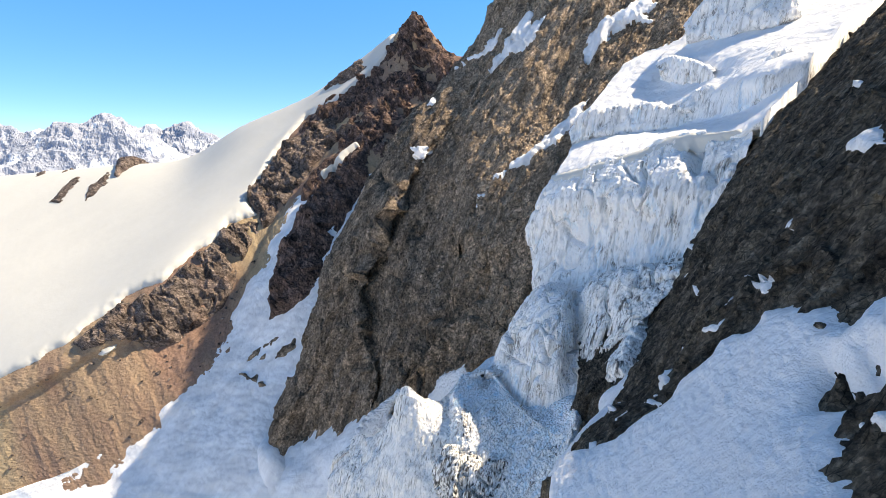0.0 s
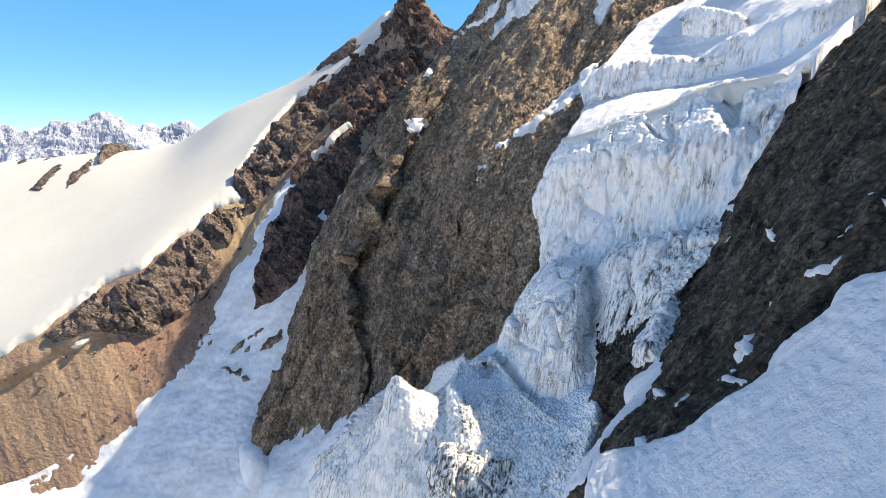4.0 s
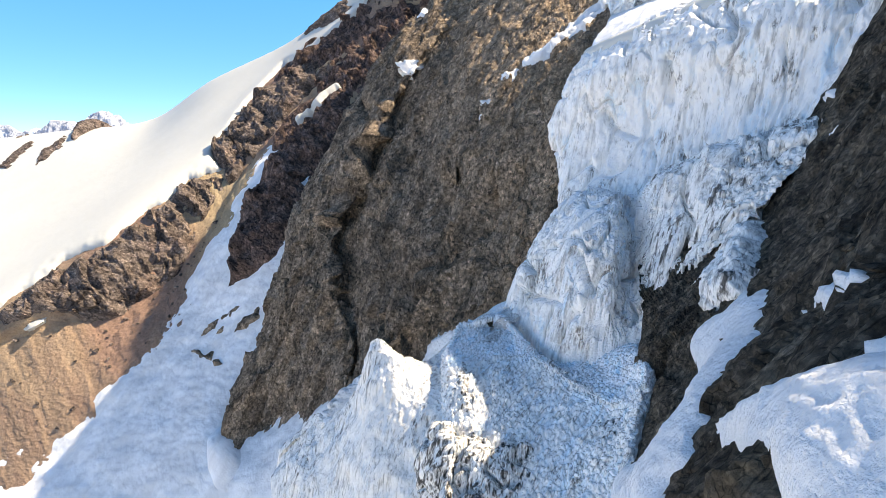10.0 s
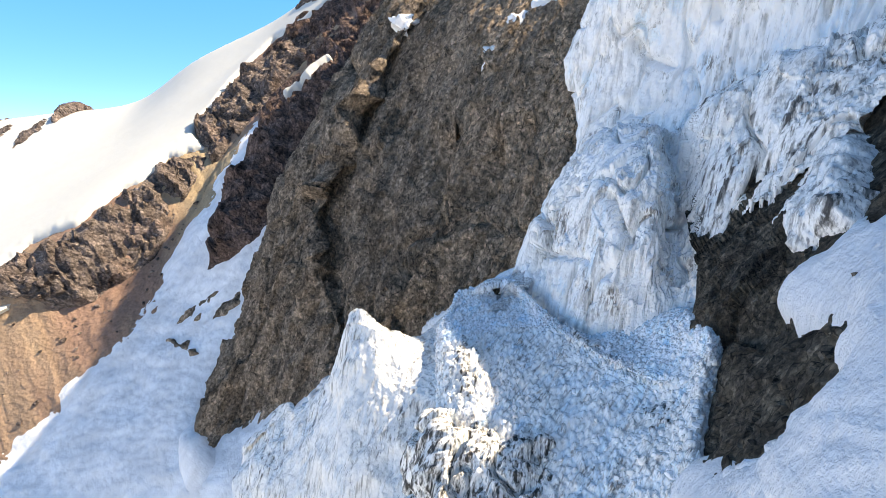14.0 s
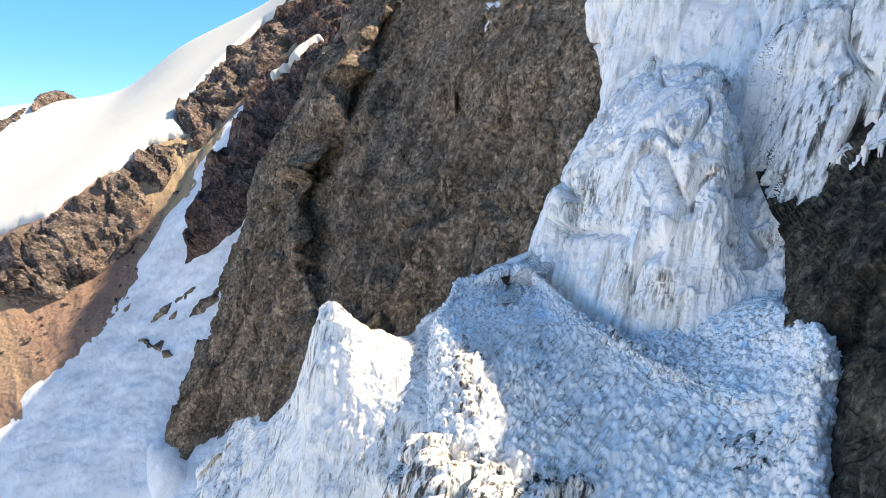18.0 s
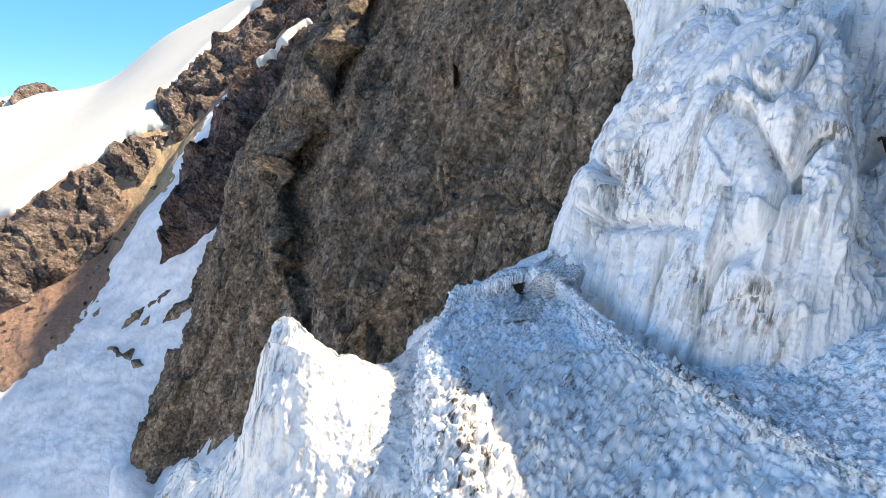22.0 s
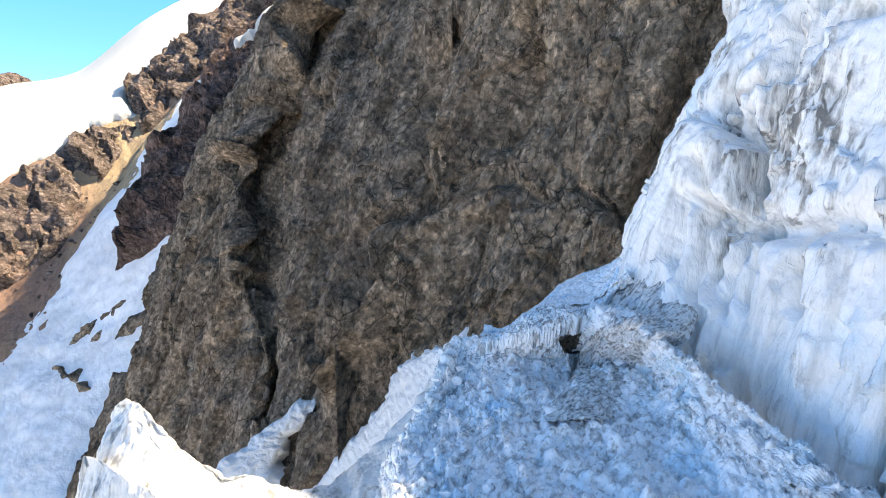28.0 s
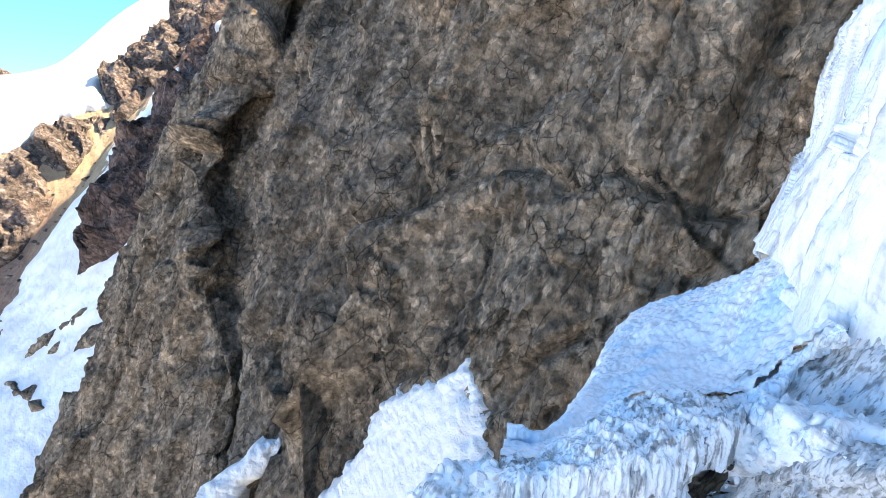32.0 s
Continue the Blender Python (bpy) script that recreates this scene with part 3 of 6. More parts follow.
WALL_1 = [(35.6, 275.0, 235.2), (14.1, 255.1, 187.3), (-15.0, 242.7, 154.3), (-27.1, 234.0, 130.7), (-40.8, 225.0, 104.9), (-51.1, 214.5, 69.9), (-61.4, 204.3, 46.1), (-59.9, 197.3, 27.1), (-56.2, 185.5, -1.7)]
WALL_2 = [(34.9, 250.8, 224.9), (12.7, 233.2, 181.8), (-14.0, 220.9, 151.0), (-25.7, 214.4, 129.4), (-38.2, 208.1, 106.5), (-47.6, 199.6, 75.6), (-57.3, 191.8, 51.0), (-55.0, 184.4, 34.7), (-50.5, 170.5, 10.1)]
WALL_3 = [(42.0, 235.2, 218.4), (15.8, 217.1, 173.1), (-6.4, 204.3, 146.3), (-14.8, 200.0, 130.9), (-27.1, 197.1, 108.8), (-35.4, 193.5, 81.6), (-44.0, 188.1, 47.8), (-41.5, 179.6, 34.7), (-38.0, 165.6, 14.4)]
WALL_4 = [(43.6, 233.7, 218.2), (17.3, 215.2, 173.2), (-4.8, 203.5, 146.5), (-19.7, 199.2, 127.9), (-26.5, 192.8, 108.5), (-26.1, 185.7, 91.4), (-21.8, 179.2, 77.5), (-23.3, 173.1, 64.7), (-22.8, 161.5, 40.3)]
WALL_5 = [(44.7, 232.8, 218.0), (18.1, 214.0, 173.2), (-3.8, 203.4, 146.6), (-21.1, 209.0, 129.7), (-26.4, 206.2, 109.5), (-24.2, 193.1, 89.4), (-22.1, 183.4, 75.0), (-23.0, 175.6, 62.3), (-22.1, 161.9, 39.4)]
WALL_6 = [(48.7, 228.8, 217.4), (21.4, 208.2, 173.0), (0.4, 198.0, 146.5), (-13.2, 195.2, 126.2), (-14.7, 187.8, 109.6), (-13.7, 174.5, 93.8), (-13.8, 167.5, 81.6), (-19.3, 167.6, 66.8), (-19.9, 159.5, 41.7)]
WALL_7 = [(55.0, 222.1, 216.4), (26.6, 198.0, 172.8), (7.2, 187.9, 146.4), (-0.3, 185.2, 130.0), (-5.8, 175.5, 112.0), (-8.1, 167.8, 95.0), (-10.2, 163.0, 80.4), (-14.3, 159.4, 61.3), (-16.7, 152.4, 36.1)]
WALL_8 = [(67.1, 212.0, 213.4), (38.8, 187.1, 166.7), (21.6, 170.3, 143.6), (13.0, 163.2, 129.0), (8.5, 159.0, 116.6), (2.6, 158.0, 101.2), (-2.1, 157.2, 84.1), (-5.5, 152.0, 68.7), (-7.9, 142.5, 49.5)]
WALL_9 = [(79.2, 205.2, 211.3), (48.9, 181.5, 169.3), (32.1, 163.3, 148.4), (24.1, 153.8, 133.2), (20.9, 147.2, 120.3), (16.2, 144.5, 106.5), (9.6, 145.8, 92.4), (6.7, 142.4, 79.6), (4.9, 135.2, 62.3)]
WALL_10 = [(93.8, 198.7, 209.3), (63.8, 176.2, 173.3), (44.4, 159.0, 148.7), (37.1, 149.5, 132.4), (34.2, 143.3, 120.9), (29.2, 140.5, 109.0), (22.6, 140.1, 96.3), (19.9, 138.5, 84.3), (18.2, 132.4, 66.9)]
WALL = [WALL_0, WALL_1, WALL_2, WALL_3, WALL_4, WALL_5, WALL_6, WALL_7, WALL_8, WALL_9, WALL_10]
UPPER_0 = [(26.1, 147.7, 137.3), (35.1, 140.4, 141.2), (42.8, 135.3, 144.0), (49.7, 130.2, 147.1), (55.8, 120.6, 148.4), (59.2, 114.8, 151.1)]
UPPER_1 = [(26.3, 142.2, 142.1), (34.6, 135.6, 145.4), (41.8, 131.2, 148.0), (47.8, 125.7, 151.2), (53.9, 115.0, 151.2), (57.0, 111.1, 153.8)]
UPPER_2 = [(31.3, 151.2, 148.1), (40.5, 145.3, 150.7), (49.5, 139.0, 152.0), (56.8, 130.4, 154.3), (60.6, 119.8, 157.0), (63.7, 114.9, 159.6)]
UPPER_3 = [(33.7, 156.5, 150.8), (43.2, 150.4, 152.4), (52.5, 144.1, 153.3), (58.4, 133.1, 155.5), (60.7, 120.6, 158.6), (66.5, 116.2, 161.4)]
UPPER_4 = [(35.5, 159.1, 156.5), (45.1, 153.0, 158.3), (53.8, 146.5, 158.2), (59.1, 135.6, 160.9), (61.2, 122.3, 163.2), (68.7, 117.2, 166.2)]
UPPER_5 = [(43.7, 169.9, 163.7), (51.4, 165.3, 164.7), (58.1, 155.5, 163.9), (63.7, 145.0, 164.8), (68.1, 132.8, 167.7), (76.1, 124.7, 169.8)]
UPPER_6 = [(50.6, 179.1, 170.6), (58.0, 173.0, 172.1), (62.8, 161.7, 171.4), (67.5, 150.1, 170.9), (75.0, 139.4, 172.2), (82.8, 130.7, 174.6)]
UPPER_7 = [(65.7, 197.5, 184.5), (70.7, 187.9, 184.4), (75.0, 175.0, 183.5), (81.6, 163.6, 182.8), (90.0, 153.6, 182.1), (99.5, 144.4, 183.8)]
UPPER_8 = [(89.6, 226.3, 212.1), (95.0, 216.6, 211.2), (101.4, 206.8, 210.1), (109.1, 195.3, 208.3), (118.9, 182.1, 205.9), (130.4, 169.1, 204.6)]
UPPER_9 = [(129.5, 273.5, 253.4), (139.0, 265.3, 252.4), (149.8, 257.1, 251.2), (162.7, 247.2, 249.3), (177.4, 233.8, 245.7), (198.7, 220.7, 243.7)]
UPPER = [UPPER_0, UPPER_1, UPPER_2, UPPER_3, UPPER_4, UPPER_5, UPPER_6, UPPER_7, UPPER_8, UPPER_9]
CLIFF_0 = [(35.8, 157.5, 138.6), (34.0, 155.6, 136.6), (31.1, 154.8, 131.7), (30.9, 152.3, 124.8), (30.5, 149.2, 116.7), (30.2, 146.0, 109.5)]
CLIFF_1 = [(27.5, 148.5, 141.7), (25.3, 145.8, 140.1), (22.3, 144.7, 134.9), (20.7, 144.7, 127.0), (21.8, 142.0, 119.9), (21.7, 138.6, 112.3)]
CLIFF_2 = [(28.1, 141.5, 142.9), (26.4, 138.7, 140.6), (23.4, 138.0, 135.7), (23.0, 139.7, 128.2), (23.3, 136.9, 121.3), (23.0, 133.0, 115.2)]
CLIFF_3 = [(34.6, 135.7, 145.6), (33.5, 132.7, 142.9), (31.9, 129.4, 138.3), (32.3, 131.1, 130.1), (32.1, 129.7, 124.1), (31.0, 127.2, 118.0)]
CLIFF_4 = [(41.6, 130.7, 148.1), (40.5, 127.3, 145.5), (38.8, 121.2, 140.0), (39.3, 121.5, 132.2), (37.6, 121.5, 125.5), (36.5, 119.6, 121.0)]
CLIFF_5 = [(47.7, 125.6, 151.3), (46.6, 121.7, 148.3), (44.3, 115.6, 143.6), (43.5, 114.7, 136.2), (42.7, 114.6, 129.9), (41.6, 113.6, 124.6)]
CLIFF_6 = [(51.8, 119.0, 151.7), (51.6, 116.3, 149.5), (50.0, 112.1, 145.4), (48.0, 110.8, 139.9), (45.6, 110.1, 132.8), (43.5, 109.1, 126.7)]
CLIFF_7 = [(56.0, 112.9, 152.6), (55.5, 111.4, 150.6), (53.3, 109.4, 146.1), (50.2, 107.9, 140.2), (46.5, 106.3, 133.4), (42.7, 104.5, 127.6)]
CLIFF = [CLIFF_0, CLIFF_1, CLIFF_2, CLIFF_3, CLIFF_4, CLIFF_5, CLIFF_6, CLIFF_7]
SERAC_0 = [(28.1, 146.4, 111.6), (24.2, 141.9, 113.7), (20.6, 139.9, 109.7), (19.2, 138.3, 106.5), (18.1, 138.1, 103.7), (17.6, 138.1, 101.1)]
SERAC_1 = [(23.6, 140.4, 113.8), (16.2, 129.5, 112.2), (13.4, 126.7, 109.3), (12.4, 125.4, 107.4), (11.6, 125.3, 105.5), (11.2, 125.8, 103.9)]
SERAC_2 = [(25.8, 134.8, 118.2), (20.0, 126.6, 118.9), (16.5, 121.3, 113.0), (14.3, 118.9, 105.7), (13.7, 116.8, 98.4), (13.3, 116.0, 93.5)]
SERAC_3 = [(28.3, 130.1, 119.0), (23.2, 121.1, 119.6), (18.7, 114.9, 114.3), (16.7, 113.8, 107.7), (15.9, 111.8, 100.6), (15.9, 111.7, 96.7)]
SERAC_4 = [(29.8, 128.6, 119.4), (24.4, 117.8, 119.1), (21.9, 112.1, 114.2), (19.4, 110.3, 108.4), (18.1, 109.3, 102.3), (18.1, 109.0, 98.6)]
SERAC_5 = [(31.0, 127.9, 120.0), (25.8, 119.5, 117.9), (23.7, 112.6, 113.5), (21.9, 108.8, 108.7), (21.1, 107.7, 104.3), (20.7, 107.1, 100.7)]
SERAC_6 = [(32.4, 125.9, 121.9), (28.2, 122.0, 118.5), (27.3, 118.0, 114.3), (25.7, 113.5, 108.9), (24.2, 108.6, 105.3), (23.5, 107.2, 102.0)]
SERAC_7 = [(34.6, 121.4, 124.0), (28.8, 115.5, 122.2), (28.1, 112.5, 117.2), (27.1, 109.8, 112.2), (26.0, 107.5, 106.5), (25.3, 106.5, 103.6)]
SERAC_8 = [(37.7, 117.0, 126.1), (33.4, 111.4, 125.6), (32.6, 108.4, 121.6), (30.6, 107.0, 117.6), (28.8, 107.7, 112.1), (27.8, 108.4, 108.0)]
SERAC_9 = [(42.0, 111.0, 128.2), (38.6, 106.9, 127.7), (36.5, 104.8, 124.0), (33.5, 103.7, 120.2), (31.0, 104.0, 116.8), (29.0, 104.8, 113.2)]
SERAC_10 = [(43.8, 106.4, 129.3), (41.6, 103.1, 128.5), (39.3, 101.8, 125.3), (35.8, 100.7, 121.7), (33.0, 101.2, 118.1), (30.8, 102.3, 115.2)]
SERAC = [SERAC_0, SERAC_1, SERAC_2, SERAC_3, SERAC_4, SERAC_5, SERAC_6, SERAC_7, SERAC_8, SERAC_9, SERAC_10]
APRON_0 = [(-0.4, 130.7, 86.0), (1.0, 126.7, 90.8), (2.9, 127.9, 93.0), (4.0, 129.4, 95.1), (5.7, 127.4, 97.4), (6.9, 127.4, 97.0), (9.4, 127.0, 97.4), (11.9, 126.1, 100.9), (15.8, 115.4, 98.6), (20.5, 113.2, 99.8), (26.0, 109.5, 102.6), (29.5, 111.4, 98.0)]
APRON_1 = [(0.5, 124.8, 93.4), (1.7, 120.7, 97.3), (3.1, 121.8, 99.0), (3.9, 123.4, 100.6), (5.3, 123.6, 100.7), (6.3, 123.7, 100.3), (8.0, 123.5, 100.5), (10.0, 121.0, 102.8), (14.4, 112.8, 99.6), (18.6, 109.9, 100.3), (24.2, 106.4, 103.4), (27.5, 104.2, 101.9)]
APRON_2 = [(0.8, 122.4, 93.5), (1.9, 118.4, 97.5), (3.1, 119.6, 98.4), (4.5, 122.2, 99.9), (6.1, 121.7, 100.1), (8.1, 122.1, 100.1), (10.4, 122.1, 100.7), (11.6, 117.2, 101.3), (16.3, 109.2, 99.6), (20.6, 105.4, 100.8), (24.0, 102.0, 103.6), (26.5, 101.2, 100.6)]
APRON_3 = [(0.7, 120.8, 93.2), (1.8, 116.9, 97.4), (3.6, 116.6, 98.5), (4.9, 118.1, 99.0), (6.4, 118.8, 99.5), (8.8, 119.5, 100.0), (10.8, 119.1, 100.3), (11.8, 115.4, 100.5), (18.3, 102.8, 99.4), (22.2, 100.5, 101.3), (22.9, 98.1, 103.4), (25.5, 99.0, 99.2)]
APRON_4 = [(0.7, 116.4, 91.5), (1.9, 112.3, 95.8), (3.4, 110.2, 97.0), (5.0, 109.4, 97.0), (7.0, 110.0, 96.9), (8.5, 109.5, 97.1), (10.9, 108.7, 97.3), (15.1, 107.3, 98.2), (19.7, 99.4, 98.0), (21.0, 98.0, 99.5), (22.2, 96.7, 101.1), (24.8, 97.5, 96.9)]
APRON_5 = [(-1.5, 107.9, 80.9), (1.7, 104.5, 90.2), (3.2, 103.4, 90.7), (5.3, 102.6, 91.2), (7.1, 101.6, 91.1), (8.9, 100.7, 91.5), (11.2, 98.3, 91.7), (13.9, 96.5, 92.4), (16.7, 95.1, 94.4), (18.7, 94.5, 96.0), (20.6, 93.9, 98.5), (23.1, 95.0, 94.2)]
APRON_6 = [(-2.5, 100.9, 71.7), (0.6, 97.5, 81.0), (2.6, 95.8, 82.2), (4.5, 94.9, 82.8), (6.4, 94.2, 83.2), (8.1, 92.9, 84.1), (9.8, 91.6, 85.1), (12.5, 90.4, 86.2), (15.2, 89.4, 88.5), (16.9, 89.3, 90.7), (18.3, 88.8, 92.7), (20.7, 90.0, 88.4)]
APRON_7 = [(-3.3, 90.1, 55.0), (-0.4, 87.0, 64.8), (1.5, 86.1, 65.5), (3.3, 85.4, 66.2), (5.1, 84.8, 67.3), (6.9, 84.3, 68.4), (8.5, 83.2, 70.5), (10.7, 83.4, 71.4), (12.8, 82.6, 75.7), (14.4, 82.3, 78.4), (15.8, 82.0, 81.5), (18.1, 83.2, 77.1)]
APRON = [APRON_0, APRON_1, APRON_2, APRON_3, APRON_4, APRON_5, APRON_6, APRON_7]
LEDGE_0 = [(5.8, 128.7, 97.5), (6.8, 128.7, 97.5), (8.0, 129.6, 98.1), (10.4, 135.4, 98.9), (11.9, 136.3, 99.9), (14.0, 135.7, 100.9), (14.6, 133.6, 102.3), (15.4, 132.2, 103.8)]
LEDGE_1 = [(5.3, 124.7, 101.0), (6.0, 124.7, 100.9), (6.9, 125.7, 101.1), (8.9, 130.1, 101.0), (10.3, 131.5, 101.6), (11.8, 130.7, 102.4), (12.2, 129.0, 103.3), (12.6, 127.5, 104.3)]
LEDGE_2 = [(5.2, 124.1, 101.0), (6.1, 124.2, 101.0), (7.0, 124.8, 101.2), (8.2, 125.5, 101.6), (9.2, 125.5, 101.7), (10.0, 125.2, 102.0), (10.7, 124.9, 102.8), (11.2, 124.2, 103.6)]
LEDGE_3 = [(5.0, 123.0, 101.2), (5.9, 122.9, 101.4), (6.7, 122.8, 102.0), (7.6, 122.9, 102.4), (8.4, 122.6, 102.5), (9.2, 122.7, 102.5), (10.2, 123.2, 103.1), (10.6, 122.7, 103.8)]
LEDGE_4 = [(5.0, 122.5, 100.9), (5.9, 122.2, 101.2), (6.5, 121.9, 101.3), (7.4, 121.8, 101.5), (8.3, 122.0, 101.7), (9.5, 122.9, 101.7), (10.4, 123.5, 102.8), (11.0, 123.2, 103.4)]
LEDGE_5 = [(5.1, 123.2, 99.3), (6.3, 124.3, 98.7), (7.2, 124.2, 99.0), (8.3, 124.1, 99.3), (9.4, 124.2, 99.6), (10.5, 124.5, 100.0), (11.7, 125.4, 101.2), (12.7, 125.5, 101.9)]
LEDGE = [LEDGE_0, LEDGE_1, LEDGE_2, LEDGE_3, LEDGE_4, LEDGE_5]
FIN_0 = [(-28.8, 136.0, 61.6), (-26.4, 132.9, 74.4), (-25.7, 131.4, 76.3), (-25.4, 129.6, 75.5), (-25.9, 127.5, 72.4), (-23.4, 119.8, 60.7)]
FIN_1 = [(-24.2, 133.9, 67.8), (-22.0, 130.7, 79.8), (-21.4, 129.1, 81.6), (-20.8, 126.5, 80.3), (-20.4, 122.8, 77.2), (-18.2, 115.1, 65.7)]
FIN_2 = [(-21.3, 132.8, 70.8), (-19.4, 129.6, 82.5), (-18.8, 128.0, 84.2), (-18.5, 125.5, 82.0), (-17.7, 121.4, 78.5), (-15.7, 113.8, 67.1)]
FIN_3 = [(-18.0, 130.7, 72.5), (-16.3, 127.4, 83.8), (-15.8, 125.8, 85.4), (-15.7, 123.6, 83.9), (-14.8, 119.3, 80.2), (-13.1, 111.8, 69.2)]
FIN_4 = [(-13.9, 128.6, 77.1), (-12.4, 125.3, 87.8), (-12.0, 123.6, 89.3), (-12.2, 121.1, 87.5), (-12.4, 117.4, 83.2), (-10.8, 109.8, 71.4)]
FIN_5 = [(-11.8, 127.4, 82.5), (-10.4, 123.9, 92.6), (-10.0, 122.2, 94.0), (-10.1, 119.5, 91.4), (-10.7, 116.3, 86.0), (-9.3, 108.4, 72.8)]
FIN_6 = [(-10.5, 126.3, 88.1), (-9.2, 122.7, 97.5), (-8.9, 121.0, 98.7), (-8.7, 118.3, 95.4), (-9.1, 115.0, 89.2), (-7.8, 106.8, 74.5)]
FIN_7 = [(-8.0, 124.9, 89.3), (-6.9, 121.2, 98.4), (-6.7, 119.5, 99.6), (-6.0, 116.1, 95.7), (-5.5, 112.4, 90.6), (-4.5, 104.4, 77.1)]
FIN_8 = [(-5.0, 124.1, 87.6), (-4.2, 120.5, 96.8), (-4.0, 118.8, 98.0), (-3.2, 115.0, 94.8), (-2.4, 110.8, 90.6), (-1.8, 103.1, 78.5)]
FIN_9 = [(-1.7, 125.0, 85.7), (-1.2, 121.5, 95.2), (-1.1, 119.8, 96.5), (-0.5, 114.6, 94.3), (0.1, 109.6, 91.2), (0.4, 102.0, 79.7)]
FIN_10 = [(1.0, 126.7, 86.1), (1.2, 123.2, 95.7), (1.2, 121.5, 97.0), (1.7, 114.3, 94.6), (2.1, 109.4, 92.1), (2.2, 101.7, 79.9)]
FIN_11 = [(3.5, 129.6, 88.6), (3.6, 126.0, 98.3), (3.5, 124.3, 99.5), (3.4, 115.8, 96.3), (3.3, 109.7, 93.7), (3.2, 101.7, 79.9)]
FIN = [FIN_0, FIN_1, FIN_2, FIN_3, FIN_4, FIN_5, FIN_6, FIN_7, FIN_8, FIN_9, FIN_10, FIN_11]
# last point of each line: unseen crest, extrapolated to block the sun
RIGHT_0 = [(2.6, 17.1, 106.7), (8.0, 19.2, 123.1), (15.6, 21.1, 133.8), (23.5, 22.2, 144.9), (34.9, 23.9, 159.1), (53.3, 27.8, 181.1), (67.1, 30.7, 197.7)]
RIGHT_1 = [(5.6, 28.4, 112.2), (13.0, 29.6, 123.8), (21.2, 31.4, 133.6), (28.4, 32.4, 143.2), (39.0, 33.6, 154.6), (55.7, 36.7, 177.4), (67.6, 39.0, 193.6)]
RIGHT_2 = [(7.4, 40.0, 114.7), (15.1, 41.0, 124.3), (23.4, 41.1, 134.2), (29.6, 42.7, 142.6), (39.2, 44.2, 156.3), (55.3, 46.1, 176.2), (66.3, 47.4, 190.3)]
RIGHT_3 = [(9.5, 50.3, 118.5), (14.6, 51.1, 122.4), (20.6, 51.5, 128.8), (26.7, 52.0, 137.3), (38.2, 55.2, 151.2), (59.2, 60.4, 175.3), (75.1, 64.2, 194.0)]
RIGHT_4 = [(11.5, 61.7, 110.9), (15.6, 61.5, 117.4), (21.0, 60.2, 124.3), (28.1, 62.5, 134.9), (42.6, 68.5, 150.3), (66.5, 76.3, 176.0), (85.5, 82.4, 196.7)]
RIGHT_5 = [(13.8, 75.5, 100.1), (17.6, 75.6, 108.7), (23.5, 75.3, 116.6), (33.8, 78.8, 129.0), (49.6, 85.6, 148.7), (77.3, 97.4, 177.5), (100.7, 106.4, 201.6)]
RIGHT_6 = [(17.0, 86.9, 92.9), (20.6, 87.1, 102.4), (26.4, 87.6, 109.8), (36.9, 90.6, 123.5), (53.7, 100.0, 148.5), (82.1, 114.8, 176.8), (106.4, 126.2, 200.8)]
RIGHT_7 = [(20.0, 97.0, 91.0), (23.7, 97.4, 101.1), (28.4, 98.7, 108.7), (38.2, 102.9, 121.5), (56.2, 111.5, 149.2), (88.2, 129.0, 175.8), (116.0, 142.6, 199.0)]
RIGHT_8 = [(26.7, 110.7, 90.1), (29.6, 110.7, 99.3), (33.6, 112.1, 107.3), (46.0, 116.6, 123.9), (67.4, 126.7, 154.0), (104.5, 146.2, 182.9), (136.4, 161.4, 208.3)]
RIGHT_9 = [(42.7, 132.9, 89.4), (44.7, 134.5, 98.5), (49.3, 136.1, 107.5), (63.8, 143.3, 130.3), (97.3, 156.6, 169.4), (140.0, 175.7, 196.8), (175.9, 190.6, 220.2)]
RIGHT = [RIGHT_0, RIGHT_1, RIGHT_2, RIGHT_3, RIGHT_4, RIGHT_5, RIGHT_6, RIGHT_7, RIGHT_8, RIGHT_9]
MOUND_0 = [(9.5, 124.0, 102.4), (10.2, 123.8, 102.8), (10.8, 123.5, 103.2), (11.2, 123.1, 103.7), (11.7, 122.4, 103.6), (11.9, 121.6, 103.4), (12.2, 120.6, 103.0), (12.2, 120.3, 102.7)]
MOUND_1 = [(9.6, 123.4, 101.9), (10.0, 123.0, 102.4), (10.5, 122.6, 102.7), (11.0, 122.3, 103.1), (11.4, 121.7, 103.1), (11.7, 121.1, 103.0), (12.0, 120.3, 102.9), (12.0, 120.1, 102.6)]
MOUND_2 = [(9.6, 123.1, 101.8), (9.8, 122.5, 102.1), (10.2, 121.9, 102.3), (10.7, 121.4, 102.6), (11.1, 120.9, 102.7), (11.4, 120.5, 102.8), (11.7, 120.0, 102.8), (11.9, 119.8, 102.4)]
MOUND_3 = [(9.1, 122.5, 101.1), (9.3, 121.7, 101.8), (9.6, 121.0, 102.3), (10.1, 120.0, 102.7), (10.6, 120.1, 102.6), (11.1, 119.9, 102.6), (11.5, 119.6, 102.5), (11.6, 119.5, 102.2)]
MOUND_4 = [(8.7, 122.3, 100.7), (9.3, 122.6, 100.8), (9.4, 121.5, 101.5), (9.8, 121.0, 101.7), (10.0, 120.2, 102.1), (10.2, 119.5, 102.3), (10.6, 119.2, 102.5), (11.8, 120.6, 101.8)]
